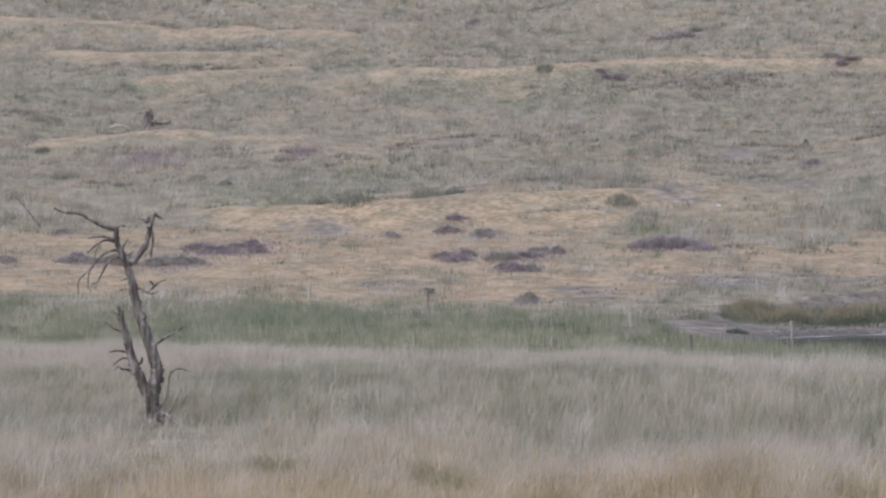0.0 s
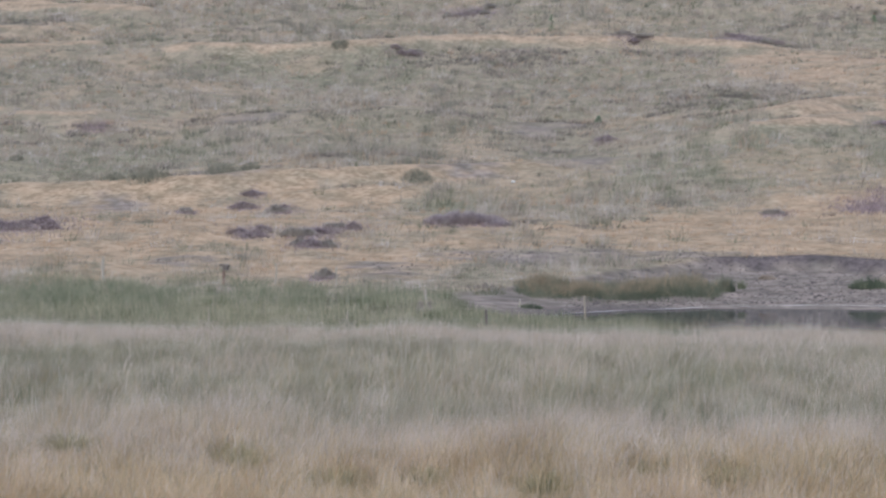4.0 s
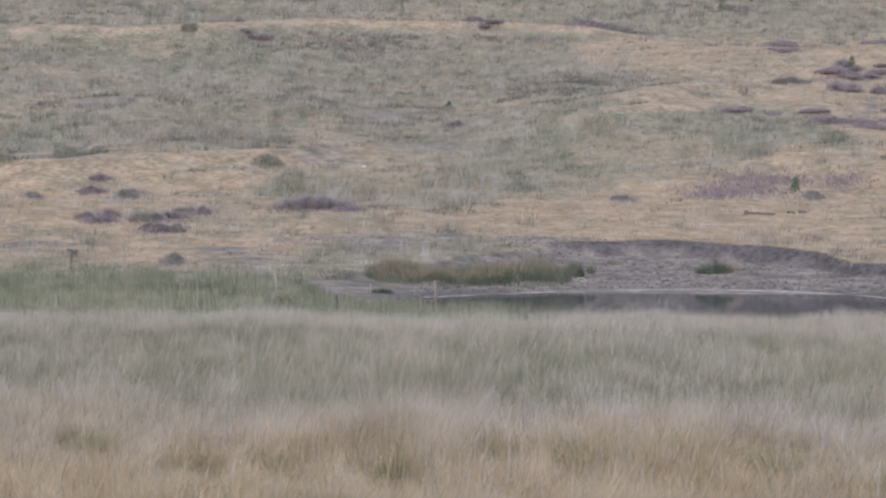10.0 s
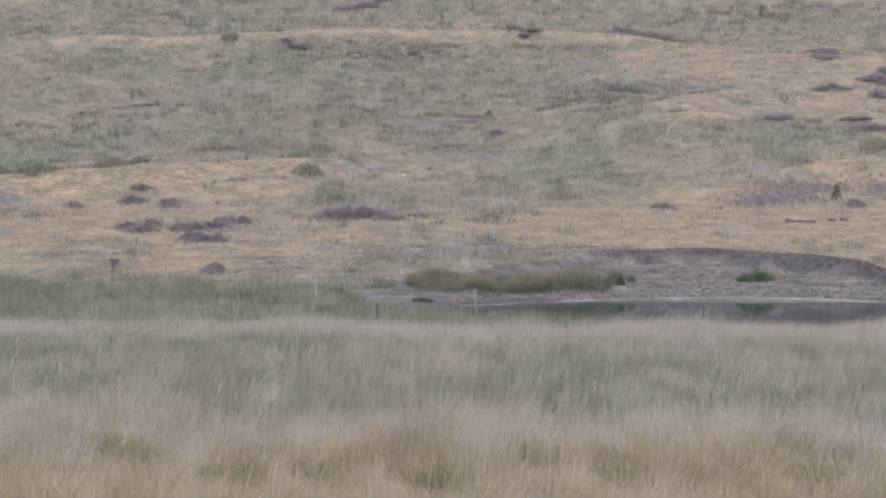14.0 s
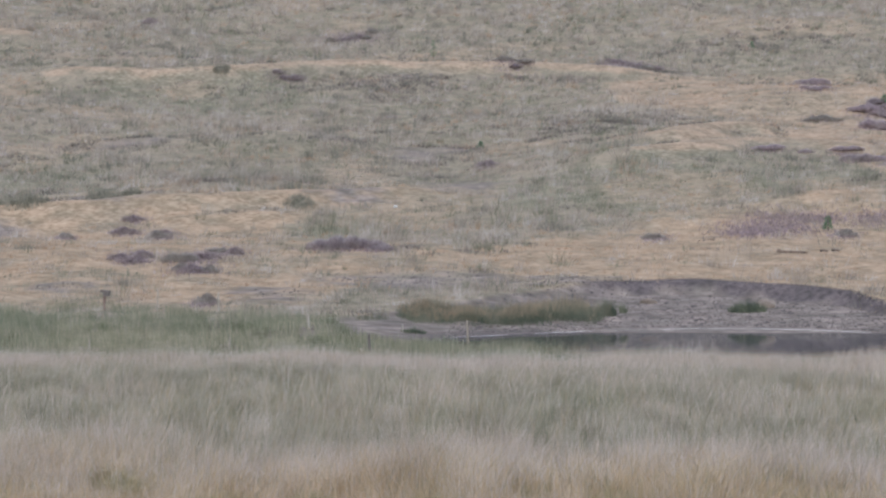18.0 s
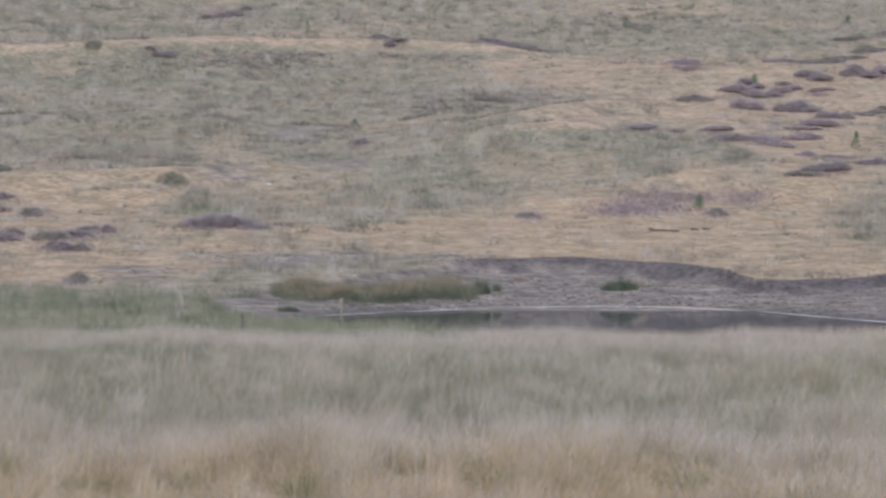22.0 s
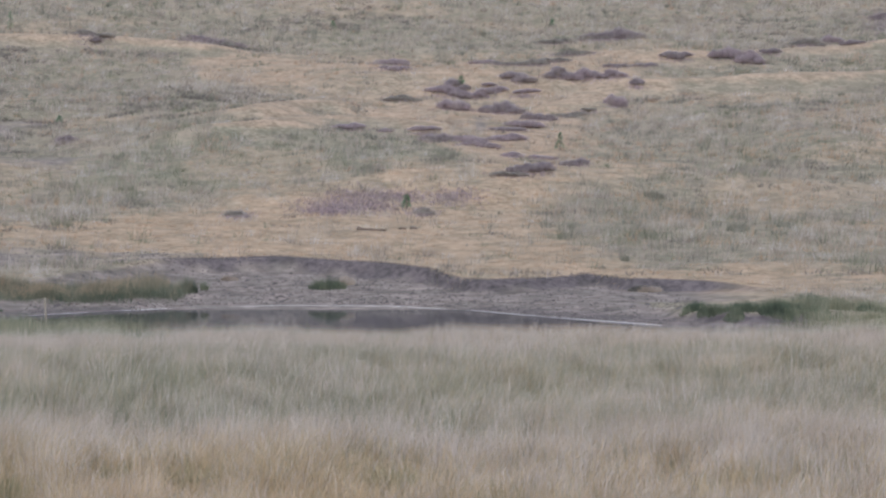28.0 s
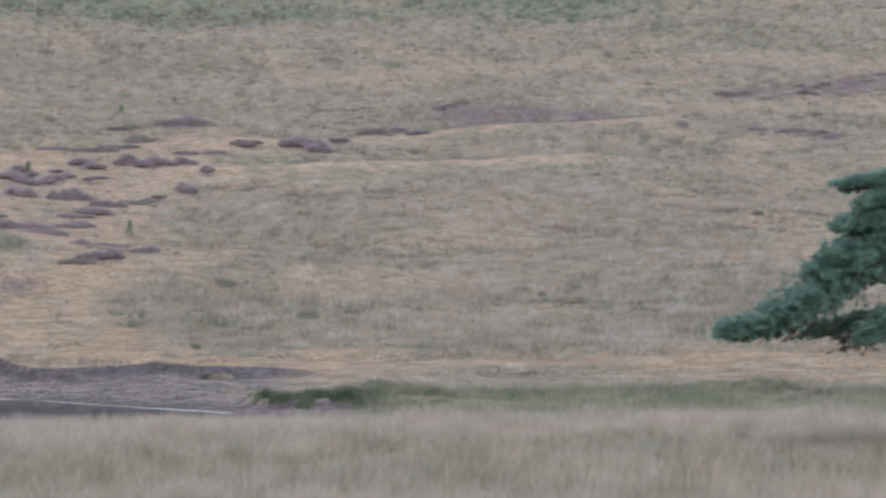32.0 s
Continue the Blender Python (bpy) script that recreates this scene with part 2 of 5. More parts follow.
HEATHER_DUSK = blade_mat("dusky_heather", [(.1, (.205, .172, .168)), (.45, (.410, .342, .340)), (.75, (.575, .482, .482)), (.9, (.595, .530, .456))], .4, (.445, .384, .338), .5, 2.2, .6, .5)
SHRUB_MAT = blade_mat("dark_shrub_sprig", [(.1, (.135, .135, .100)), (.5, (.250, .240, .178)), (.9, (.420, .380, .295))], .9, (.30, .27, .205), .5, 2.6)
NEEDLE = blade_mat("pine_needle", [(.1, (.155, .248, .196)), (.6, (.300, .435, .338)), (.9, (.450, .590, .465))], 1.2, (.290, .395, .312), .4, 2.0, .5, .7)
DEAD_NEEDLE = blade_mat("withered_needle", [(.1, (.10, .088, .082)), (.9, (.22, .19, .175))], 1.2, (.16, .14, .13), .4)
SAPLING_NEEDLE = blade_mat("sapling_needle", [(.1, (.12, .20, .12)), (.9, (.24, .34, .19))], 1.2, (.17, .26, .14), .4)
DEADWOOD = plain_mat("weathered_deadwood", [(.32, (.06, .048, .04)), (.5, (.155, .127, .108)), (.66, (.31, .262, .228))], 4.5, .9, .8, (3, 3, .4))
BARK = plain_mat("pine_bark", [(.3, (.07, .055, .045)), (.6, (.19, .14, .11))], 4, .9, .8, (2, 2, .6))
POSTWOOD = plain_mat("grey_post_wood", [(.3, (.29, .255, .20)), (.6, (.42, .375, .31))], 6, .9, .4, (3, 3, .4))
DARKPOST = plain_mat("dark_post_wood", [(.3, (.10, .085, .075)), (.6, (.2, .17, .15))], 6, .9, .4, (3, 3, .4))
TANPOST = plain_mat("tan_post_wood", [(.3, (.22, .182, .135)), (.6, (.34, .29, .225))], 6, .9, .4, (3, 3, .4))
REDPOST = plain_mat("reddish_post_wood", [(.3, (.15, .098, .078)), (.6, (.26, .178, .14))], 6, .9, .4, (3, 3, .4))
CLOD = plain_mat("peat_clod", [(.3, (.06, .05, .045)), (.6, (.14, .12, .11))], 6, .95, .4)
FROTH = plain_mat("dried_froth", [(.3, (.42, .395, .37)), (.6, (.60, .565, .53))], 4, .9, .3)
STONE = plain_mat("pale_stone", [(.3, (.45, .43, .40)), (.6, (.66, .64, .60))], 5, .8, .4)


def ground_mat():
    m, n, l, p = mat("heath_ground", .95)
    p.inputs["Specular IOR Level"].default_value = .08

    def attr(name):
        a = n.new("ShaderNodeAttribute")
        a.attribute_name = name
        return a.outputs["Fac"]
    fine = noise_tex(n, l, 2.2, 8)
    broad = noise_tex(n, l, .09, 4)
    turf = ramp(n, [(.3, (.145, .125, .085)), (.5, (.222, .190, .135)), (.7, (.295, .255, .192))])
    l.new(fine.outputs["Fac"], turf.inputs[0])
    pale = ramp(n, [(.42, (0, 0, 0)), (.62, (.55, .55, .55))])
    l.new(broad.outputs["Fac"], pale.inputs[0])
    lumps = ramp(n, [(.38, (.72, .74, .70)), (.62, (1.22, 1.19, 1.15))])
    l.new(noise_tex(n, l, .55, 3).outputs["Fac"], lumps.inputs[0])
    col = mixc(n, l, pale.outputs[0], turf.outputs[0], (.275, .226, .168))
    olive = ramp(n, [(.3, (.10, .11, .075)), (.6, (.19, .19, .13))])
    l.new(fine.outputs["Fac"], olive.inputs[0])
    col = mixc(n, l, attr("lush"), col, olive.outputs[0])
    tan = ramp(n, [(.3, (.245, .177, .116)), (.5, (.332, .243, .163)), (.72, (.415, .320, .225))])
    l.new(fine.outputs["Fac"], tan.inputs[0])
    # tan slightly greyed for haze on the upper slope
    hazed_tan = ramp(n, [(.3, (.243, .177, .120)), (.5, (.330, .244, .170)), (.72, (.412, .320, .232))])
    l.new(fine.outputs["Fac"], hazed_tan.inputs[0])
    col = mixc(n, l, attr("dry"), col, mixc(n, l, attr("high"), tan.outputs[0], hazed_tan.outputs[0]))
    sand = ramp(n, [(.35, (.145, .119, .102)), (.55, (.218, .182, .158)), (.7, (.30, .253, .218))])
    l.new(noise_tex(n, l, 1.3, 8).outputs["Fac"], sand.inputs[0])
    col = mixc(n, l, attr("sand"), col, sand.outputs[0])
    peat = ramp(n, [(.3, (.06, .051, .052)), (.6, (.13, .109, .107))])
    l.new(noise_tex(n, l, 3, 6).outputs["Fac"], peat.inputs[0])
    col = mixc(n, l, attr("peat"), col, peat.outputs[0])
    col = mixc(n, l, .7, col, lumps.outputs[0], "MULTIPLY")
    l.new(col, p.inputs["Base Color"])
    b = n.new("ShaderNodeBump")
    b.inputs["Strength"].default_value, b.inputs["Distance"].default_value = .3, .05
    l.new(fine.outputs["Fac"], b.inputs["Height"])
    l.new(b.outputs[0], p.inputs["Normal"])
    return m


def water_mat():
    m, n, l, p = mat("pond_water", .04)
    p.inputs["Base Color"].default_value = (.03, .027, .022, 1)
    p.inputs["Specular IOR Level"].default_value = .25
    p.inputs["IOR"].default_value = 1.33
    t = noise_tex(n, l, 1.5, 3, (1, 3, 1))
    b = n.new("ShaderNodeBump")
    b.inputs["Strength"].default_value, b.inputs["Distance"].default_value = .03, .004
    l.new(t.outputs["Fac"], b.inputs["Height"])
    l.new(b.outputs[0], p.inputs["Normal"])
    silt = n.new("ShaderNodeBsdfDiffuse")
    silt.inputs["Color"].default_value = (.095, .095, .098, 1)
    film = n.new("ShaderNodeMixShader")
    film.inputs[0].default_value = .2
    l.new(p.outputs[0], film.inputs[1])
    l.new(silt.outputs[0], film.inputs[2])
    l.new(film.outputs[0], n["Material Output"].inputs["Surface"])
    return m


GROUND, WATER_MAT = ground_mat(), water_mat()

# ---- ground cover: patches of dry turf, bare sand and heather (x, y, half width, half depth) ----
DRY_PLAIN_WEST = [
    (-79.2, 126.7), (-68.9, 129.8), (-65.2, 131.3), (-62.9, 135.7), (-58.6, 138.1), (-57.6, 143.0), (-53.9, 144.7), (-49.5, 149.4), (-44.8, 149.6), (-35.9, 150.8), (-25.9, 155.7), (-21.0, 157.0),
    (-25.8, 151.0), (-28.9, 147.4), (-30.0, 144.1), (-27.7, 137.2), (-24.1, 130.8), (-20.0, 132.1), (-15.0, 129.5), (-12.0, 133.1), (-10.0, 114.8), (-18.0, 114.0), (-18.3, 107.0), (-19.4, 101.0),
    (-22.7, 97.7), (-25.7, 95.0), (-31.0, 95.0), (-37.0, 99.0), (-43.0, 99.0), (-52.0, 98.0), (-80.0, 97.0),
]
DRY_PLAIN_EAST = [
    (-15.0, 129.5), (-12.0, 133.1), (-8.0, 137.4), (-4.0, 143.3), (0.0, 145.8), (4.0, 149.5), (7.1, 154.8), (12.1, 152.9), (14.0, 152.2), (16.1, 156.8), (20.2, 156.3), (25.5, 160.2), (31.2, 163.9),
    (29.1, 154.7), (23.0, 152.1), (19.0, 148.0), (18.0, 142.9), (17.8, 136.2), (15.0, 126.3), (16.0, 119.1), (17.2, 111.0), (21.3, 108.0), (25.0, 105.5), (30.0, 104.0), (42.0, 102.0), (62.0, 99.0),
]
DRY_PLAIN_EAST += [
    (62.0, 91.0), (40.0, 92.0), (27.4, 94.0), (23.0, 94.0), (18.4, 96.0), (16.0, 98.0), (13.6, 100.0), (10.4, 98.0), (8.0, 99.0), (5.0, 104.0), (0.4, 108.0), (-5.6, 108.0), (-12.0, 112.0),
]
DRY_UPPER = [
    (-10.0, 239.0), (0.0, 239.4), (12.0, 240.1), (30.6, 234.2), (43.5, 236.6), (43.9, 228.2), (37.2, 222.1), (40.0, 216.1), (32.8, 209.7), (27.9, 201.3), (26.9, 184.4), (24.8, 170.6), (16.0, 152.2), (14.0, 150.1),
    (14.1, 162.4), (12.2, 171.2), (10.0, 181.5), (6.3, 194.3), (0.0, 180.2), (-6.0, 174.9), (-3.0, 183.2), (-2.0, 188.0), (2.0, 195.8), (6.2, 205.9), (2.0, 204.8), (-1.0, 210.4), (-4.0, 213.4), (-8.0, 219.5), (-11.1, 227.1),
]
LUSH_TURF = [
    (-2.6, 164.8, 13.5, 9.9), (-25.3, 138.7, 5.0, 7.5), (71.1, 346.8, 57.4, 20.0), (29.5, 213.2, 3.6, 0.9), (-58.7, 158.1, 13.7, 11.1), (-53.6, 220.6, 15.4, 9.6),
    (-12.2, 156.9, 10.7, 7.0), (-97.6, 217.3, 19.3, 9.8), (136.5, 307.3, 22.7, 25.7),
]
GREEN_BROW = [
    (5.4, 383.4, 43.3, 32.4), (90.3, 384.7, 53.3, 27.0), (47.6, 350.2, 40.2, 14.6), (113.5, 353.6, 30.1, 23.8),
]
BARE_SAND = [
    (-15.5, 112.0, 4.0, 2.4), (-10.0, 112.6, 4.0, 2.0), (-6.0, 112.6, 2.5, 1.6), (-19.0, 111.0, 2.0, 2.0),
    (-11.5, 110.4, 6.0, 2.2), (-7.1, 110.8, 2.7, 2.3), (-16.1, 110.6, 3.6, 2.9), (-21.6, 103.2, 2.0, 4.4), (-13.1, 109.9, 3.6, 2.8), (-7.7, 111.6, 3.6, 2.9),
    (-33.4, 106.2, 1.5, 1.9), (-43.5, 150.8, 2.9, 3.9), (-52.9, 189.3, 3.7, 2.9), (-24.7, 186.6, 4.1, 4.5), (-18.9, 163.1, 3.3, 6.9), (-48.7, 138.1, 2.3, 5.4),
    (17.4, 188.6, 0.5, 7.4), (-26.9, 154.7, 2.6, 3.6), (-17.9, 163.8, 2.6, 5.9), (-19.2, 164.3, 3.1, 6.0), (-26.5, 155.0, 2.7, 3.7), (-17.6, 111.6, 2.4, 2.4),
]
DULL_TURF = [
    (-10.2, 201.9, 7.1, 8.7), (-24.4, 184.8, 3.5, 5.8), (1.7, 195.8, 4.2, 3.2), (-8.7, 205.8, 7.3, 8.5), (-53.0, 188.1, 4.8, 5.0), (-106.1, 263.9, 6.9, 2.5),
    (-99.9, 235.7, 6.2, 5.2), (-66.0, 177.7, 3.1, 3.1), (-36.9, 231.5, 10.1, 6.5), (-9.2, 245.4, 5.9, 3.2), (-14.7, 241.4, 7.9, 3.8), (-24.8, 186.8, 3.1, 6.3),
    (79.7, 248.7, 9.9, 6.1), (127.0, 259.8, 11.7, 6.3), (-27.7, 242.2, 9.9, 3.9), (-121.8, 256.6, 11.7, 1.0), (-101.3, 239.0, 6.7, 1.0),
]
# these and the two above: shade under crests, put in as dark heath
DULL_TURF += [
    (-87.1, 229.0, 4.2, 0.8), (-95.1, 221.0, 1.6, 0.8), (-63.6, 230.6, 6.2, 0.8), (-47.8, 239.9, 7.9, 1.3), (-21.4, 242.9, 4.2, 0.8), (-85.5, 179.0, 3.4, 1.0),
    (-68.0, 181.9, 2.9, 1.1), (-63.2, 230.1, 6.4, 0.8), (-45.1, 240.6, 7.4, 0.8), (-23.5, 244.3, 3.2, 0.8), (-32.2, 244.5, 7.0, 0.8), (-17.6, 246.2, 3.8, 0.8),
    (-1.8, 175.4, 3.0, 0.8), (4.9, 181.1, 4.3, 1.2), (1.2, 193.6, 3.4, 1.6),
]
DULL_TURF += [
    (-50.2, 147.6, 3.0, 2.2), (-44.0, 151.8, 3.2, 2.0), (-25.0, 188.5, 3.6, 5.0), (-38.0, 160.5, 2.4, 2.2), (-60.0, 170.0, 3.0, 2.5),
]
HEATHER_A = [
    (-49.3, 123.5, 2.6, 7.0), (-48.9, 113.7, 1.6, 3.7), (-53.4, 114.6, 1.4, 5.8), (-55.9, 114.7, 0.9, 2.3), (-33.5, 120.2, 1.2, 3.8), (-28.8, 123.7, 1.0, 3.1),
    (-28.7, 115.5, 1.3, 2.4), (-36.3, 136.9, 1.0, 3.3), (-39.1, 138.4, 0.7, 0.9), (-42.2, 134.7, 0.5, 3.9), (-39.9, 144.0, 0.6, 0.9),
    (-24.1, 98.7, 0.5, 3.4), (-30.2, 120.3, 1.2, 2.2),
]
HEATHER_A += [
    (-75.3, 278.8, 0.9, 2.3), (-45.7, 268.9, 3.7, 3.7), (-59.6, 112.9, 0.6, 3.2), (-65.0, 131.6, 0.6, 1.5),
]
HEATHER_B = [(8.9, 137.9, 0.7, 2.1)]
# single mounds of the heather on the eastern slope: place, half width, height
MOUNDS_PURPLE = [
    (-22.1, 126.6, 1.75, .8), (-20.9, 128.4, 0.9, .55), (-19.6, 125.9, 0.7, .45),
    (39.2, 250.7, 3.09, 1.23), (24.0, 216.4, 1.18, 0.82), (28.3, 217.7, 1.3, 0.89), (35.5, 224.0, 1.07, 0.43), (38.4, 223.5, 0.92, 0.37), (43.0, 229.3, 1.26, 0.69), (35.7, 212.0, 0.64, 0.58),
    (17.0, 214.1, 1.57, 0.75), (20.6, 201.2, 1.8, 0.98), (23.3, 193.6, 1.32, 0.74), (19.2, 183.5, 1.05, 0.55), (12.3, 173.1, 0.98, 0.66), (21.7, 157.0, 0.81, 0.47), (17.7, 152.5, 1.29, 0.79),
    (53.8, 230.8, 1.02, 0.51), (65.1, 237.8, 1.33, 0.47),
]
MOUNDS_MAUVE = [
    (21.3, 228.5, 1.09, 0.37), (11.4, 229.5, 1.55, 0.75), (11.4, 223.0, 1.36, 0.42), (30.9, 216.8, 1.48, 0.89), (33.9, 217.4, 1.49, 0.59), (16.2, 211.4, 1.72, 0.8), (19.2, 211.6, 1.55, 0.69),
    (21.2, 214.0, 0.99, 0.46), (24.0, 211.1, 0.92, 0.52), (16.0, 201.4, 1.2, 0.98), (21.5, 188.8, 1.18, 0.67), (32.0, 202.5, 0.78, 1.05), (5.3, 180.4, 1.02, 0.44), (8.3, 179.6, 0.44, 0.49),
    (15.0, 174.1, 1.27, 0.61), (15.6, 170.0, 1.29, 0.46), (11.8, 178.4, 0.97, 0.43), (18.4, 176.3, 1.1, 0.57), (17.6, 163.1, 0.66, 0.44), (20.0, 164.3, 0.89, 0.31), (48.5, 228.9, 1.64, 1.07),
    (50.6, 226.4, 1.32, 1.13), (63.4, 240.5, 0.81, 0.81),
]
MOUNDS_BROWN = [
    (36.9, 250.0, 1.37, 0.61), (31.9, 248.5, 1.69, 0.54), (32.4, 237.0, 1.78, 0.52), (23.9, 227.0, 1.54, 0.49), (26.6, 226.7, 1.36, 0.74), (29.2, 229.4, 1.25, 0.56), (11.5, 209.4, 1.42, 0.51),
    (28.4, 200.0, 0.98, 0.38), (26.6, 198.5, 0.97, 0.38), (16.1, 151.4, 0.95, 0.37), (60.1, 239.0, 1.8, 0.6),
]
MOUNDS = [(x, y, rx, .7 * rx) for x, y, rx, high in MOUNDS_PURPLE + MOUNDS_MAUVE + MOUNDS_BROWN]
HEATHER_C = [
    (-22.6, 246.8, 1.7, 2.5), (-9.9, 248.8, 2.0, 2.6), (-18.7, 178.2, 0.7, 2.3), (-3.2, 135.6, 0.7, 2.0),
    (75.1, 257.9, 2.2, 4.6), (107.7, 235.8, 1.4, 3.6), (110.8, 232.8, 1.8, 5.5), (112.3, 226.5, 2.0, 4.6), (116.0, 261.2, 2.3, 1.5),
]
HEATHER_D = [
    (127.0, 259.8, 2.8, 4.3), (139.5, 264.7, 2.4, 4.8), (98.4, 237.0, 0.8, 2.3), (-7.1, 247.1, 2.3, 1.7), (-47.2, 234.3, 1.7, 1.2),
]
HEATHER_FLAT = [
    (5.1, 142.5, 1.9, 3.5), (2.7, 139.2, 1.5, 3.7), (7.5, 145.2, 2.0, 1.1), (11.4, 144.2, 1.4, 1.6), (76.1, 248.8, 3.9, 5.9), (83.8, 249.5, 3.6, 5.6),
    (89.4, 246.5, 2.8, 4.3), (121.8, 261.0, 2.3, 2.0), (133.0, 261.3, 3.5, 4.3), (-76.4, 172.5, 2.0, 4.1), (-64.5, 178.9, 1.3, 1.6),
]
SHRUBS = [
    (-49.0, 147.4, 1.3, 2.0), (-51.6, 147.0, 0.8, 2.0), (-44.6, 151.3, 1.1, 2.0), (-42.6, 152.0, 0.7, 2.0),
    (-54.6, 233.1, 0.8, 2.2), (-94.6, 232.5, 0.7, 5.0), (-117.6, 244.4, 0.9, 3.3), (-89.3, 176.5, 0.6, 2.3), (-31.2, 164.5, 1.1, 5.8), (25.9, 146.1, 0.9, 1.1),
    (26.9, 123.5, 0.9, 2.2), (17.7, 108.8, 0.3, 1.3), (46.0, 136.0, 0.4, 2.6), (78.4, 171.7, 0.7, 1.2), (-76.7, 155.7, 1.0, 3.6), (-29.5, 150.7, 1.0, 2.4),
    (32.3, 239.2, 1.6, 2.1), (-66.0, 158.0, 0.6, 3.3), (-62.6, 155.7, 0.4, 1.6),
]



def inside(x, y, spots, ragged=.34, seed=11):
    """How far places lie inside any of the patches, 0 to 1, with ragged rims."""
    x, y = np.asarray(x, float), np.asarray(y, float)
    best = np.zeros(x.shape)
    rag = (vnoise(x, y, 3.5, seed) - .5) * 1.1 + (vnoise(x, y, 1.1, seed + 1) - .5) * .9
    for cx, cy, rx, ry in spots:
        r = math.hypot(cx, cy)
        sx, sy = cx / r, cy / r
        near = (np.abs(x - cx) < 2 * (rx + ry)) & (np.abs(y - cy) < 2 * (rx + ry))
        if not near.any():
            continue
        dx, dy = x[near] - cx, y[near] - cy
        e = np.hypot((dx * sy - dy * sx) / rx, (dx * sx + dy * sy) / ry)
        best[near] = np.maximum(best[near], 1 - smooth(.6, 1.25, e + ragged * rag[near]))
    return best


def zone(x, y, outline, seed=13, torn=(1.6, 5)):
    """How far places lie inside an outline of the plan, with a torn rim."""
    x, y = np.asarray(x, float), np.asarray(y, float)
    px, py = np.array(outline).T
    share = np.zeros(x.shape)
    for k in range(3):
        sx = x + torn[0] * (2 * (vnoise(x, y, 5, seed + k) - .5) + 1.4 * (vnoise(x, y, 1.2, seed + 7 + k) - .5))
        sy = y + torn[1] * (2 * (vnoise(x, y, 6, seed + 3 + k) - .5) + 1.4 * (vnoise(x, y, 1.3, seed + 11 + k) - .5))
        hit = np.zeros(x.shape, bool)
        for ax, ay, bx, by in zip(px, py, np.roll(px, -1), np.roll(py, -1)):
            if ay != by:
                hit ^= ((ay > sy) != (by > sy)) & (sx < (bx - ax) * (sy - ay) / (by - ay) + ax)
        share += hit / 3
    return share


def cover(x, y):
    """Shares of dry turf, bare sand and peat (with the bank rim's shade) at places of the plan."""
    x, y = np.asarray(x, float), np.asarray(y, float)
    dry = np.maximum(zone(x, y, DRY_PLAIN_WEST, 13, (1.2, 4)) * (.45 + .55 * smooth(.3, .6, .6 * vnoise(x, y, 3.5, 33) + .4 * vnoise(x, y, 1.2, 35))), np.maximum(zone(x, y, DRY_PLAIN_EAST, 14, (2.0, 6)) * (.72 + .28 * smooth(.3, .55, .6 * vnoise(x, y, 4, 39) + .4 * vnoise(x, y, 1.3, 40))), zone(x, y, DRY_UPPER, 15) * (.5 + .5 * smooth(.3, .6, .5 * vnoise(x, y, 5, 37) + .5 * vnoise(x, y, 1.5, 38)))))
    dry = np.maximum(.97 * dry - .55 * inside(x, y, DULL_TURF, .4, 21), 0)
    dry = np.maximum(dry, crest_at(x, y)[1].reshape(dry.shape))
    dry = np.maximum(dry, .6 * crest_at(x, y, PALE_BANDS)[1].reshape(dry.shape))
    dry = np.maximum(dry, .4 * smooth(.62, .75, vnoise(x, y, 9, 31)) * smooth(110, 130, y))
    dry = dry * (1 - .9 * inside(x, y, GREEN_BROW, .7, 27))
    dry = np.maximum(dry, .8 * (1 - smooth(24, 30, np.hypot(x, y))))
    sy, by = shore_y(x), bank_y(x)
    beach = smooth(-19, -14, x) * (1 - smooth(17, 22, x)) * smooth(-2, 0, y - sy + 1.5) * (1 - smooth(-.2, .2, y - by))
    broken = .25 + .75 * smooth(.3, .6, .6 * vnoise(x, y, 1.5, 43) + .4 * vnoise(x, y, .6, 44))
    sand = np.maximum(beach, .95 * broken * inside(x, y, BARE_SAND, .8, 41))
    # dark bank rim: peat, plus the shade under overhanging turf put into its colour
    rim = smooth(-7.2, -4.6, x) * (1 - smooth(19.5, 23, x)) * smooth(-1.9, -.6, y - by + 1.3 * vnoise(x, y, 1.2, 46) - np.interp(x, [-6, 1, 4, 14], [1.1, .95, .4, .75])) * (1 - smooth(.3, .8, y - by))
    depth = land(x, y) - WATER
    wet = smooth(-19, -15, x) * (1 - smooth(15, 19, x)) * smooth(60, 62, y) * (1 - smooth(.08, .22, depth)) * (.62 + .38 * (depth < 0)) * (y < 92)
    front = y - hummock_y(x)
    face = smooth(15, 15.6, x) * (1 - smooth(19.5, 21, x)) * smooth(-.5, 0, front) * (1 - smooth(.5, .9, front))
    sand = sand * (1 - smooth(.4, .8, front) * smooth(15, 15.6, x) * (y < 90))
    return dry, sand, np.maximum(np.maximum(rim, wet), face)


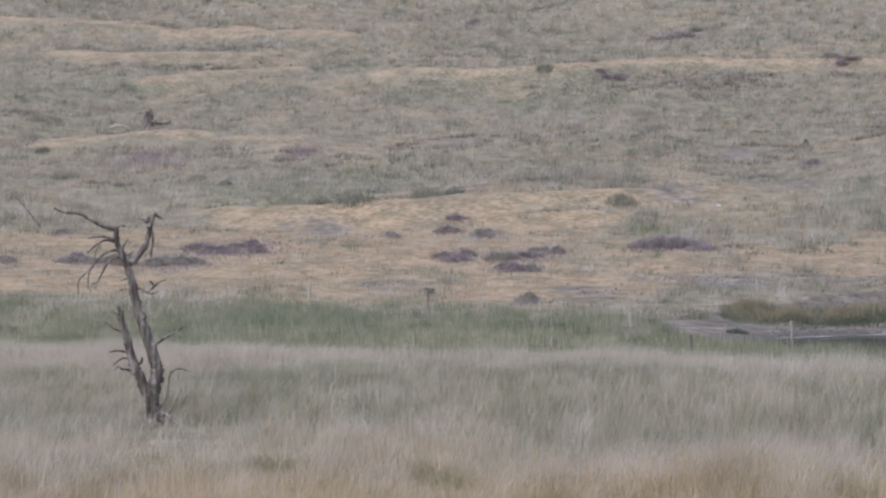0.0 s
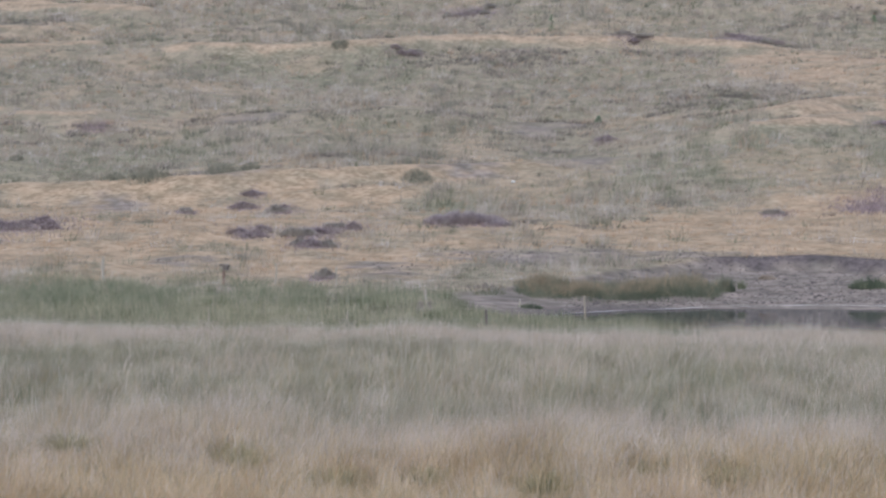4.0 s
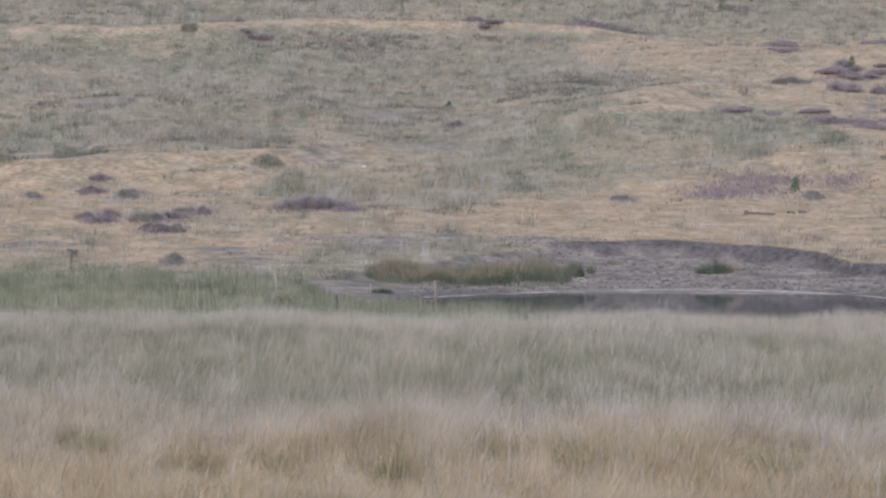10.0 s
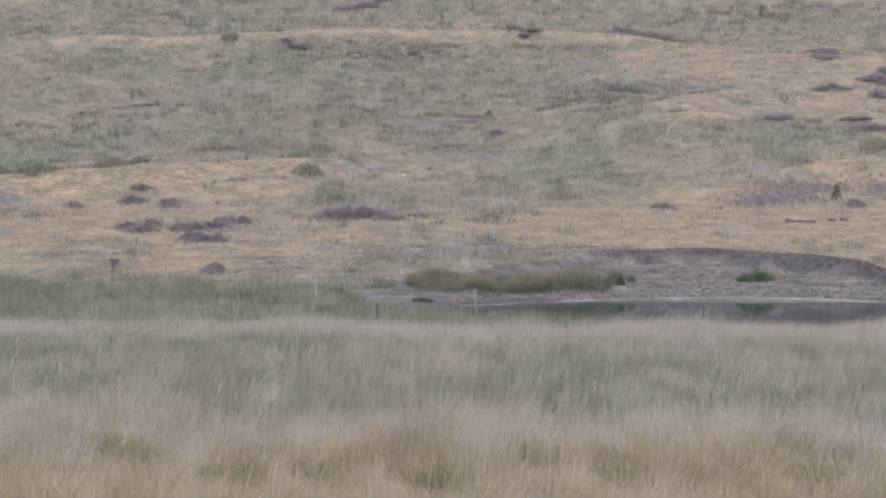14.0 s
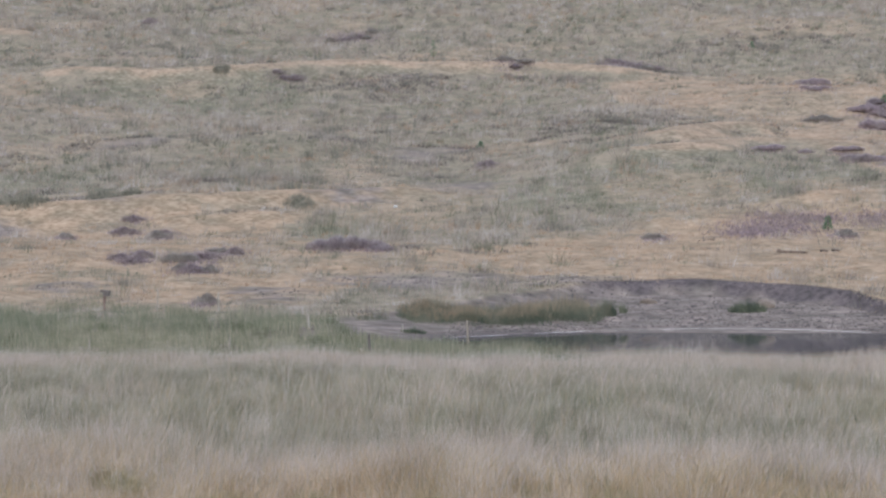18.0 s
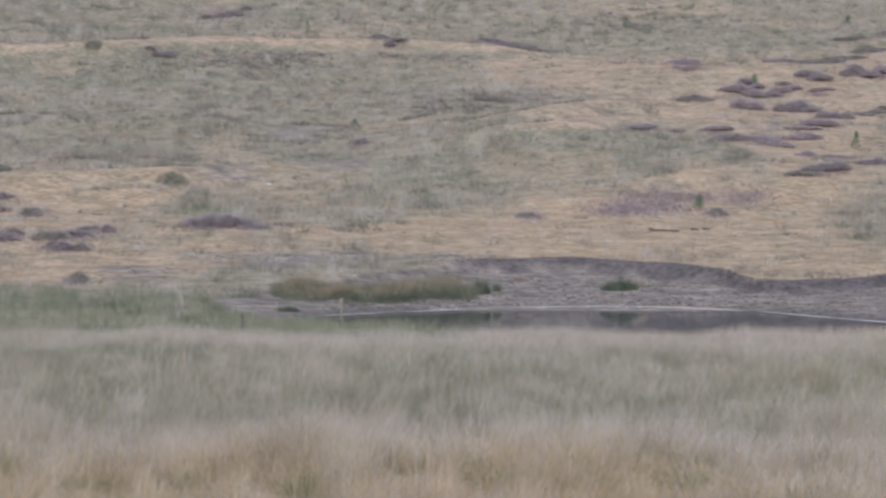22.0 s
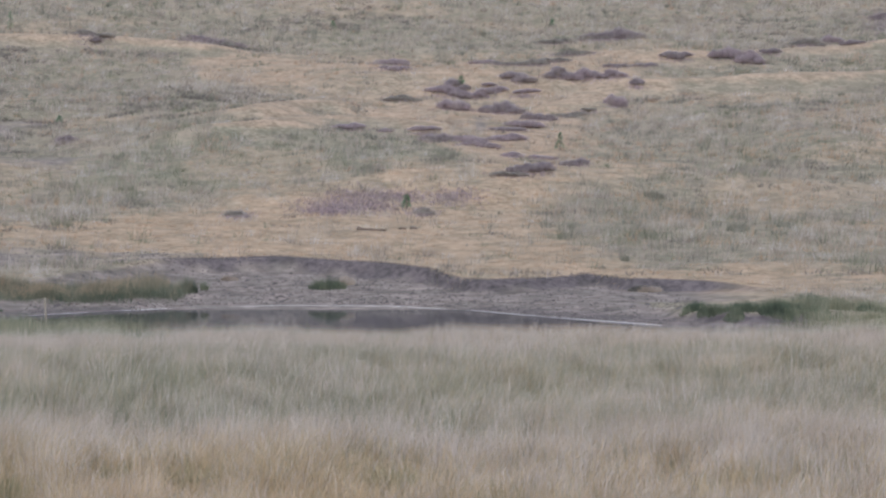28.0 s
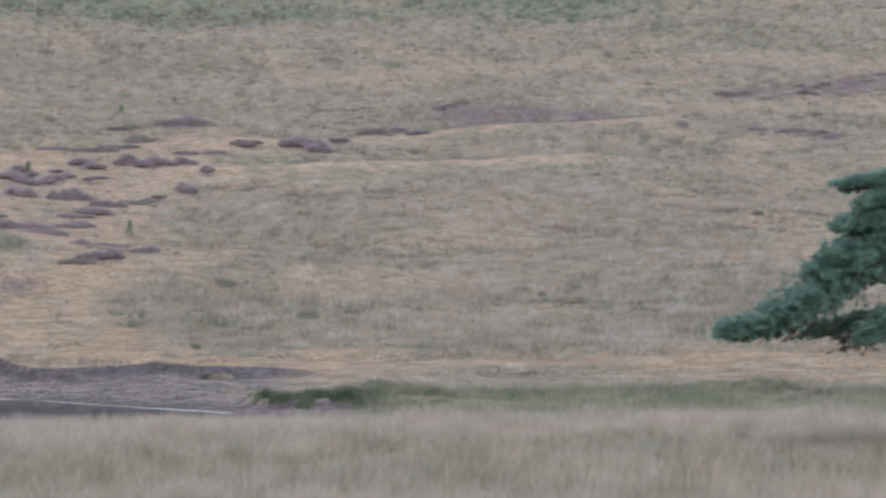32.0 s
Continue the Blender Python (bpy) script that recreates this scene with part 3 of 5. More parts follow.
# ---- the ground: one sheet from the viewer to the horizon ----
def sheet():
    az = np.radians(np.concatenate([np.arange(-33, 33, .16), np.arange(33, 326, 7)]))
    rr = np.concatenate([[.01, 3, 6, 10, 14], np.arange(18, 52, .9), np.arange(52, 96, .4), np.arange(96, 115, .16), np.arange(115, 300, .9), np.arange(300, 420, 2), 420 * 1.12 ** np.arange(0, 20)])
    a, r = np.meshgrid(az, rr)
    x, y = .4 + r * np.sin(a), r * np.cos(a) - .4
    z = land(x, y)
    rows, cols = a.shape
    idx = np.arange(rows * cols).reshape(rows, cols)
    q = np.stack([idx[:-1, :-1], idx[:-1, 1:], idx[1:, 1:], idx[1:, :-1]], -1).reshape(-1, 4)
    ring = np.stack([idx[:-1, -1], idx[:-1, 0], idx[1:, 0], idx[1:, -1]], -1)
    q = np.concatenate([q, ring])[:, ::-1]
    me = bpy.data.meshes.new("ground")
    co = np.stack([x, y, z], -1).reshape(-1, 3)
    me.vertices.add(len(co))
    me.vertices.foreach_set("co", co.ravel())
    me.loops.add(q.size)
    me.loops.foreach_set("vertex_index", q.ravel())
    me.polygons.add(len(q))
    me.polygons.foreach_set("loop_start", np.arange(0, q.size, 4))
    me.update(calc_edges=True)
    me.shade_smooth()
    for key, val in zip(("dry", "sand", "peat"), cover(x.ravel(), y.ravel())):
        me.attributes.new(key, "FLOAT", "POINT").data.foreach_set("value", val.astype(np.float32))
    lush = np.maximum(.9 * inside(x.ravel(), y.ravel(), GREEN_BROW, .7, 27), .3 * inside(x.ravel(), y.ravel(), LUSH_TURF, .7, 25))
    # how far the haze greying of the tan has set in uphill
    me.attributes.new("high", "FLOAT", "POINT").data.foreach_set("value", smooth(145, 185, y.ravel()).astype(np.float32))
    me.attributes.new("lush", "FLOAT", "POINT").data.foreach_set("value", lush.astype(np.float32))
    me.materials.append(GROUND)
    return tagged(new("ground", me), "rolling heath ground of dry grass, sand and peat", "ground", kind="structure")


sheet()


def pond():
    xs = np.linspace(-17, 16, 60)
    bm = bmesh.new()
    front = [bm.verts.new((x, 57.5, WATER)) for x in xs]
    back = [bm.verts.new((x, 92, WATER)) for x in xs]
    for i in range(len(xs) - 1):
        bm.faces.new((front[i], front[i + 1], back[i + 1], back[i]))
    me = bpy.data.meshes.new("water")
    bm.to_mesh(me)
    me.materials.append(WATER_MAT)
    tagged(new("water", me), "still dark pond water mirroring the bank", "pond", kind="structure")


pond()


# ---- grasses ----
RNG = np.random.default_rng(5)


def blades(name, base, height, width, lean, material, label, category="grass", bias=(0, 0), strip=False, away=None, splay=None, tone=None):
    """One mesh of bent blades that stand on the places given."""
    n = len(base)
    a = RNG.uniform(0, 2 * np.pi, n)
    side = np.stack([np.cos(a), np.sin(a) * .5, np.zeros(n)], 1) * (width * RNG.uniform(.6, 1.4, n))[:, None] * .5
    b = RNG.uniform(0, 2 * np.pi, n)
    k = lean * RNG.uniform(.2, 1, n)
    if away is not None:
        b, k = away + RNG.normal(0, .5, n), lean * np.clip(splay * RNG.uniform(.7, 1.3, n), .12, 1)
    out = np.stack([np.cos(b) * k + bias[0], np.sin(b) * k + bias[1], np.zeros(n)], 1) * height[:, None]
    up = np.zeros((n, 3))
    up[:, 2] = height
    low = base - np.array((0, 0, .03))
    tip = base + up * np.sqrt(np.clip(1 - k * k * .5, .3, 1))[:, None] + out
    if strip:
        mid = base + up * .58 + out * .33
        v = np.stack([low - side, low + side, mid - side * .75, mid + side * .75, tip], 1)
        i = np.arange(n)[:, None] * 5
        f = np.concatenate([i + [0, 1, 3], i + [0, 3, 2], i + [2, 3, 4]], 1).reshape(-1, 3)
    else:
        v = np.stack([low - side, low + side, tip], 1)
        f = np.arange(3 * n).reshape(-1, 3)
    me = bpy.data.meshes.new(name)
    me.vertices.add(v.shape[0] * v.shape[1])
    me.vertices.foreach_set("co", v.ravel())
    me.loops.add(f.size)
    me.loops.foreach_set("vertex_index", f.ravel())
    me.polygons.add(len(f))
    me.polygons.foreach_set("loop_start", np.arange(0, f.size, 3))
    me.update(calc_edges=True)
    if tone is not None:
        me.attributes.new("tone", "FLOAT", "POINT").data.foreach_set("value", np.repeat(tone, v.shape[1]).astype(np.float32))
    me.materials.append(material)
    return tagged(new(name, me), label, category, kind="stuff")


def sector(n, r0, r1, a0=-31, a1=31):
    """Places spread evenly by area over a sector of the plan."""
    a = np.radians(RNG.uniform(a0, a1, n))
    r = np.sqrt(RNG.uniform(r0 * r0, r1 * r1, n))
    return r * np.sin(a), r * np.cos(a)


def stand(x, y):
    return np.stack([x, y, land(x, y)], 1)


def tussocks(n, r0, r1, each, spread, a0=-31, a1=31):
    """Blades gathered round tussock hearts."""
    hx, hy = sector(n, r0, r1, a0, a1)
    x = np.repeat(hx, each) + RNG.normal(0, spread, n * each)
    y = np.repeat(hy, each) + RNG.normal(0, spread, n * each)
    return x, y


TUSSOCK_SPOTS = ((-7.3, 25.6), (-4.7, 24.7), (-3.2, 24.0), (-1.1, 24.8), (-2.1, 25.6), (-7.7, 26.6), (-9.7, 25.9), (-11.6, 26.2), (1.3, 25.0), (-5.6, 23.6))


def field_grass():
    x1, y1 = sector(250000, 19, 34)
    x2, y2 = sector(560000, 34, 62)
    x3, y3 = tussocks(700, 19, 34, 70, .2)
    x4, y4 = tussocks(1500, 34, 56, 60, .25)
    x, y = np.concatenate([x1, x3, x2, x4]), np.concatenate([y1, y3, y2, y4])
    proud = np.concatenate([np.zeros(len(x1)), np.ones(len(x3)), np.zeros(len(x2)), np.ones(len(x4))])
    r = np.hypot(x, y)
    dry = land(x, y) > WATER + .04
    x, y, r, proud = x[dry], y[dry], r[dry], proud[dry]
    wob = (vnoise(x, y, 5, 51) - .5) * 6 + (vnoise(x, y, 1.6, 52) - .5) * 4 + RNG.normal(0, 1.6, len(x))
    rw = r + wob
    rim = np.interp(np.degrees(np.arctan2(x, y)), [-28, -16, -6, 2, 8, 16], [28.5, 28, 27, 25.5, 24, 22])
    straw = (1 - smooth(-2.5, 2.5, rw - rim)) * 1.1 + .12
    pale = smooth(26, 28, rw) * (1 - smooth(31, 34, rw)) * .3 + smooth(49, 53, rw) * .6 + .12 + .42 * smooth(.42, .68, .5 * vnoise(x, y, .8, 55) + .3 * vnoise(x, y, 3, 56) + .2 * vnoise(x, y, .35, 59))
    green = smooth(29, 35, rw) * (1 - smooth(48, 53, rw)) * (.3 + 1.5 * smooth(.4, .66, .35 * vnoise(x, y, 3, 53) + .35 * vnoise(x, y, 1.0, 57) + .3 * vnoise(x, y, .45, 58))) + .16 + .2 * (1 - smooth(25, 29, rw))
    east = smooth(1, 9, np.degrees(np.arctan2(x, y)))
    green, straw = green * (1 - .3 * east), straw * (1 - .1 * east) + .12 * east
    west = 1 - smooth(-19, -11, np.degrees(np.arctan2(x, y)))
    green, pale = green + .15 * west * smooth(28, 33, rw) * (1 - smooth(46, 50, rw)), pale * (1 - .1 * west * (1 - smooth(46, 50, rw)))
    total = straw + pale + green
    pick = RNG.uniform(0, 1, len(x)) * total
    h = RNG.uniform(.22, .52, len(x)) * (.42 + .7 * vnoise(x, y, 1.7, 54) + .5 * vnoise(x, y, .6, 50)) * (1 + .25 * proud)
    h = h * (1 - .12 * smooth(41, 51, r))
    clear = np.hypot((x * .916 + y * .401 - .25) / 1.5, (y * .916 - x * .401 - 33.5) / 5.5)
    h = h * (.24 + .76 * smooth(.35, 1.0, clear))
    for cx, cy in TUSSOCK_SPOTS:
        d = math.hypot(cx, cy)
        aside, ahead = (x * cy - y * cx) / d, (x * cx + y * cy) / d - d
        h = h * np.where((np.abs(aside) < .42) & (ahead > -1.9) & (ahead < .3), .62, 1)
    w = .0035 + r * .00013
    deep = RNG.uniform(0, 1, len(x)) < .5 * smooth(.54, .68, .5 * vnoise(x, y, 2.4, 45) + .5 * vnoise(x, y, .9, 47)) * smooth(29, 33, r) * (1 - smooth(47, 52, r))
    base = stand(x, y)
    for near in (True, False):
        patch = (r < 29) == near
        for name, keep, m, label, tall, lean in (
                ("straw_grass", (pick < straw) & ~deep, STRAW, "tall straw-brown dry moor grass in the field", 1.0, .9),
                ("pale_grass", (pick >= straw) & (pick < straw + pale) & ~deep, PALE, "pale pinkish flowering grass standing in the field", 1.15, .8),
                ("green_grass", (pick >= straw + pale) & ~deep, GREEN, "dull grey-green moor grass in the field", .9, .9),
                ("dark_green_grass", deep, MARSH_DARK, "patches of darker green grass in the field", .85, .9)):
            q = keep & patch
            blades(name, base[q], h[q] * tall, w[q], lean, m, label, bias=(.12, 0), strip=near)


field_grass()


def flower_stalks():
    """Taller flowering stalks that bend over the field."""
    x, y = sector(15000, 20, 50)
    tall = RNG.uniform(.4, .75, len(x)) * (.6 + .6 * vnoise(x, y, 2.5, 49))
    r = np.hypot(x, y)
    for name, keep, m, label in (("pale_stalks", r > 27, PALE, "pale bending flower stalks over the field grass"), ("straw_stalks", r <= 27, STRAW, "straw-coloured bending flower stalks over the dry grass")):
        blades(name, stand(x, y)[keep], tall[keep], (.004 + .00013 * r)[keep], 1.1, m, label, bias=(.25, 0), strip=True)


flower_stalks()


def marsh_rushes():
    x, y = sector(120000, 54, 104, -31, 4)
    x2, y2 = sector(26000, 54, 92, 11.5, 31)
    x, y = np.concatenate([x, x2]), np.concatenate([y, y2])
    edge = np.interp(x, [-60, -40, -24, -16, -12, -9, -6, -3, 0, 16, 22, 30], [90, 95, 93, 89, 82, 77, 72, 65, 56, 72, 84, 82]) + (vnoise(x, y, 4, 61) - .5) * np.interp(x, [-20, -10], [14, 4])
    k = (y < edge) & (land(x, y) > WATER + .03)
    for px, py in ((-16.25, 84.7), (-8.47, 74.6), (-11.1, 68.6), (-16.2, 70.1), (-20.9, 69.3), (-27.8, 94.5), (-25.08, 93.9), (-22.04, 93.1), (-34.43, 96.5)):
        r = math.hypot(px, py)
        aside, ahead = (x * py - y * px) / r, (x * px + y * py) / r - r
        k &= ~((np.abs(aside) < .35) & (ahead > -7) & (ahead < .5) & (RNG.uniform(0, 1, len(x)) < .85))
    x, y = x[k], y[k]
    n = len(x)
    tall = .18 + .6 * vnoise(x, y, 3, 62) ** 1.3
    g = .5 * vnoise(x, y, 6, 63) + .5 * vnoise(x, y, 2, 64) + RNG.normal(0, .16, n) + np.where(x > 0, .22, 0) + .2 * smooth(70, 85, y) - .2 * (1 - smooth(55, 66, y))
    base = stand(x, y)
    dark = .6 * vnoise(x, y, 2.4, 65) + .4 * vnoise(x, y, 7, 66) + RNG.normal(0, .06, n) + .08 * smooth(72, 90, y) > .6
    blades("marsh_dark_rush", base[dark], (tall * RNG.uniform(.9, 1.4, n))[dark], np.full(dark.sum(), .024), .35, MARSH_DARK, "darker green rush tufts in the wet hollow", "rushes")
    base, tall, g = base[~dark], tall[~dark], g[~dark]
    n = len(g)
    blades("marsh_rush", base[g > .45], (tall * RNG.uniform(.7, 1.25, n))[g > .45], np.full(n, .022)[g > .45], .3, RUSH, "dense green rushes in the wet hollow by the pond", "rushes")
    blades("marsh_pale_grass", base[g <= .45], (tall * RNG.uniform(.7, 1.25, n))[g <= .45], np.full(n, .022)[g <= .45], .4, GREEN, "grey-green wet meadow grass among the rushes", "grass")


marsh_rushes()


def reed_bed():
    n = 19000
    x = RNG.normal(-9.2, 3.3, n)
    x = np.where((x > -16.5) & (x < -4.9 + RNG.normal(0, .25, n)), x, RNG.uniform(-13, -5.6, n))
    mid = np.interp(x, [-16, -13.4, -9.6, -4.5], [90.5, 93, 95, 100]) + (vnoise(x, 0 * x, 1.2, 74) - .5) * 1.6
    y = mid + RNG.normal(0, .55, n) * np.interp(x, [-16, -13, -5, -4], [.8, 2.2, 2.6, 1.2])
    keep = vnoise(x, y, 1.3, 71) * RNG.uniform(.6, 1.2, n) > np.interp(x, [-15.5, -13.8, -12.5, -6, -4.6], [.5, .35, .2, .2, .3])
    x, y = x[keep], y[keep]
    h = (.38 + .46 * vnoise(x, y, 1.1, 72)) * (.8 + .5 * vnoise(x, y, 2.6, 73)) * RNG.uniform(.55, 1.15, len(x)) * np.interp(x, [-16, -14, -12, -6, -4.5], [.45, .75, .95, 1.05, .85])
    b = stand(x, y)
    blades("reed_bed", b, h, np.full(len(x), .02), .45, REED, "dark green reed bed along the far shore of the pond", "reeds")
    t = RNG.uniform(0, 1, len(x)) < .04 + .36 * vnoise(x, y, 1.6, 70)
    top = b[t].copy()
    top[:, 2] += h[t] * .65
    blades("reed_plumes", top, h[t] * .5, np.full(t.sum(), .026), .35, REED_TIP, "straw-yellow plumes on top of the reed bed", "reeds")


reed_bed()


def hill_grass():
    n = 66000
    a = np.radians(RNG.uniform(-31, 31, n))
    r = 80 + 350 * RNG.uniform(0, 1, n) ** .95
    x, y = r * np.sin(a), r * np.cos(a)
    ok = ~((x > -19) & (x < 22) & (y < bank_y(x) + .3)) & ((x < -10) | (y > 90) | ((x > 21) & (y > 77)))
    x, y, r = x[ok], y[ok], r[ok]
    heath = inside(x, y, HEATHER_A + HEATHER_B + HEATHER_C + HEATHER_D + HEATHER_FLAT + MOUNDS, .5, 29)
    bare = np.maximum(heath, inside(x * (1 + 1.2 / r), y * (1 + 1.2 / r), HEATHER_A + HEATHER_B + HEATHER_C + HEATHER_D + MOUNDS, .5, 29))
    bare = np.maximum(bare, inside(x * (1 + 2.6 / r), y * (1 + 2.6 / r), HEATHER_A + MOUNDS, .5, 29))
    bare = np.maximum(bare, .8 * inside(x, y, BARE_SAND, .8, 41))
    for step in (0, 1.5, 3):
        bare = np.maximum(bare, 1.5 * crest_at(x * (1 + step / r), y * (1 + step / r))[1])
    ok = (RNG.uniform(0, 1, len(x)) > .9 * bare) & (RNG.uniform(0, 1, len(x)) > .92 * smooth(.25, .6, inside(x, y, BARE_SAND, .8, 41)))
    x, y, r = x[ok], y[ok], r[ok]
    dry, sand, peat = cover(x, y)
    u = RNG.uniform(0, 1, len(x))
    clump = vnoise(x, y, 4, 81)
    girth = np.clip(RNG.lognormal(-.7, .4, len(x)), .2, 1.0)
    hill = (u > dry * .93) & (u > sand)
    worn = np.maximum(dry, sand)
    straw = ~hill & (u > sand * .9) & (RNG.uniform(0, 1, len(x)) < .75)
    swap = hill & (RNG.uniform(0, 1, len(x)) < .12 + .75 * smooth(.42, .72, .55 * vnoise(x, y, 5, 82) + .45 * vnoise(x, y, 14, 83)))
    swap = swap | (hill & (RNG.uniform(0, 1, len(x)) < crest_at(x, y, PALE_BANDS)[1]))
    lush = hill & (~swap | (RNG.uniform(0, 1, len(x)) < .35)) & (RNG.uniform(0, 1, len(x)) < .04 + (.2 - .12 * smooth(8, 20, x)) * (1 - smooth(125, 175, r)) + .3 * smooth(.55, .75, vnoise(x, y, 6, 84)) + .3 * inside(x, y, LUSH_TURF, .7, 25))
    swap = swap & ~lush
    warm = .3 * smooth(12, 24, x) * (1 - smooth(150, 240, y)) * smooth(.3, .6, vnoise(x, y, 3, 36))
    rust = hill & ~lush & (RNG.uniform(0, 1, len(x)) < warm + .24 * smooth(.48, .7, .6 * vnoise(x, y, 8, 85) + .4 * vnoise(x, y, 2.5, 86)))
    hill, swap, straw = hill & ~rust, swap & ~rust, straw | rust
    brow = (hill | lush) & (RNG.uniform(0, 1, len(x)) < .55 * inside(x, y, GREEN_BROW, .7, 27))
    hill, lush, swap = hill & ~lush & ~brow, lush & ~brow, swap & ~brow
    for name, keep, m, label, tall in (("brow_grass", brow, BROW, "dark green rough grass near the brow of the hill", 1.15), ("hill_green_grass", lush, HILL_LUSH, "olive-green lusher grass on the hillside", 1.0), ("hill_grass", hill & ~swap, HILL, "grey-green tussocky grass on the hillside", 1.0),
                                       ("hill_straw_grass", swap, HILL_PALE, "pale dry flowering grass tussocks on the hillside", 1.05),
                                       ("dry_turf_grass", straw & (y < 165), HILL_STRAW, "short sun-dried tan grass on the lower hillside", .26), ("upper_turf_grass", straw & (y >= 165), HAZED_STRAW, "short tan dry grass high on the hillside, greyed for haze", .3)):
        each = 15
        bx, by = np.repeat(x[keep], each), np.repeat(y[keep], each)
        k = len(bx)
        g = np.repeat(girth[keep], each)
        way, off = RNG.uniform(0, 2 * np.pi, k), np.sqrt(RNG.uniform(0, 1, k))
        bx, by = bx + off * g * np.cos(way), by + off * g * np.sin(way)
        h = np.repeat((.34 + .62 * clump)[keep] * (.55 + 1.15 * girth[keep]) * RNG.uniform(.7, 1.3, keep.sum()) * (.4 + .6 * smooth(94, 112, r[keep])) * (1.05 + .35 * smooth(180, 330, r[keep])), each) * RNG.uniform(.55, 1.15, k) * (1 - .55 * off * off)
        h = h * np.repeat(np.where(rust[keep], .7, tall) * (1 - .55 * worn[keep] * vnoise(x, y, 2.5, 34)[keep] * 1.4), each)
        blades(name, stand(bx, by), h, .012 + .00022 * np.hypot(bx, by), .65, m, label, bias=(.1, 0), away=way, splay=off, tone=np.repeat(RNG.uniform(0, 1, keep.sum()), each))
    spots = smooth(.6, .78, .45 * vnoise(x / 2, y, 5, 87) + .3 * vnoise(x, y, 2.2, 88) + .25 * vnoise(x, y, 22, 89)) * (1 - .97 * worn)
    dull = RNG.uniform(0, 1, len(x)) < np.maximum(.95 * smooth(.3, .6, inside(x, y, DULL_TURF, .6, 21)), .8 * spots)
    bx, by = np.repeat(x[dull], 24), np.repeat(y[dull], 24)
    k = len(bx)
    bx, by = bx + RNG.normal(0, .5, k), by + RNG.normal(0, .45, k)
    blades("low_heath", stand(bx, by), RNG.uniform(.14, .38, k), .02 + .0003 * np.hypot(bx, by), 1.1, LOW_HEATH, "low grey-brown heath and withered bilberry, also shade strips under the crests", "heath")


hill_grass()


def bank_edge():
    """Dry turf hanging over the eroded bank, clods below it, and the pale rim of the water."""
    n = 2200
    x = RNG.uniform(-8, 20, n)
    y = bank_y(x) + RNG.normal(.1, .5, n)
    blades("bank_turf", stand(x, y), RNG.uniform(.02, .09, n), np.full(n, .06), 1.8, BANK_TURF, "dark ragged turf along the eroded bank", "turf")
    n = 4200
    x = RNG.uniform(-11, 18, n)
    s = RNG.uniform(0, 1, n) ** 1.6
    y = shore_y(x) + .8 + s * (bank_y(x) - shore_y(x) - 1)
    k = RNG.uniform(.02, .075, n) * np.where(RNG.uniform(0, 1, n) < .06, 1.9, 1)
    scar = [(cx + RNG.normal(0, .6, 40) * rx, cy + RNG.normal(0, .6, 40) * ry) for cx, cy, rx, ry in BARE_SAND if cy < 115]
    x, y = np.concatenate([x] + [q[0] for q in scar]), np.concatenate([y] + [q[1] for q in scar])
    k = np.concatenate([k, RNG.uniform(.03, .08, len(x) - n)])
    n = len(x)
    b = stand(x, y)
    a = RNG.uniform(0, 6.28, n)
    corner = []
    for j, (u, h) in enumerate(((0, 0), (1.57, 0), (3.14, 0), (4.71, 0), (0, 1))):
        w = k * RNG.uniform(.7, 1.3, n) * (1 - h)
        corner.append(b + np.stack([np.cos(a + u) * w * 1.6, np.sin(a + u) * w, k * (.75 * h) - .02 * (1 - h)], 1))
    v = np.stack(corner, 1)
    i = np.arange(n)[:, None] * 5
    f = np.concatenate([i + [0, 1, 4], i + [1, 2, 4], i + [2, 3, 4], i + [3, 0, 4]], 1).reshape(-1, 3)
    me = bpy.data.meshes.new("clods")
    me.from_pydata(v.reshape(-1, 3).tolist(), [], f.tolist())
    me.materials.append(CLOD)
    tagged(new("beach_clods", me), "scattered dark peat clods on beach and bare sand", "clods", kind="stuff")
    xs = np.linspace(-11, 14, 240)
    ys = shore_y(xs)
    verts, faces = [], []
    for q, (px, py) in enumerate(zip(xs, ys)):
        h = .042 * max(0, float(vnoise(px, 3.0, 1.1, 91)) - .25) * min(1, (px + 11.5) / 5)
        verts += [(px, py - .07, WATER - .012), (px, py, WATER + h), (px, py + .04, WATER + h * .8), (px, py + .1, WATER - .012)]
        if q:
            o = 4 * q
            faces += [(o - 4 + j, o + j, o + j + 1, o - 3 + j) for j in range(3)]
    me = bpy.data.meshes.new("shoreline")
    me.from_pydata(verts, [], faces)
    me.shade_smooth()
    me.materials.append(FROTH)
    tagged(new("shoreline", me), "thin pale rim of dried froth along the water", "shoreline", kind="structure")


bank_edge()


def heather_sprays():
    """Loose heather between and round the bushes."""
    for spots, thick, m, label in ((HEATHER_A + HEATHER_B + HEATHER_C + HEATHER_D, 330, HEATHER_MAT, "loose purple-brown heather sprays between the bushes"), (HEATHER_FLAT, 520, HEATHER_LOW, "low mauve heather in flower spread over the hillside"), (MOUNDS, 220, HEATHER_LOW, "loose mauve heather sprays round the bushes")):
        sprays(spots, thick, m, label)


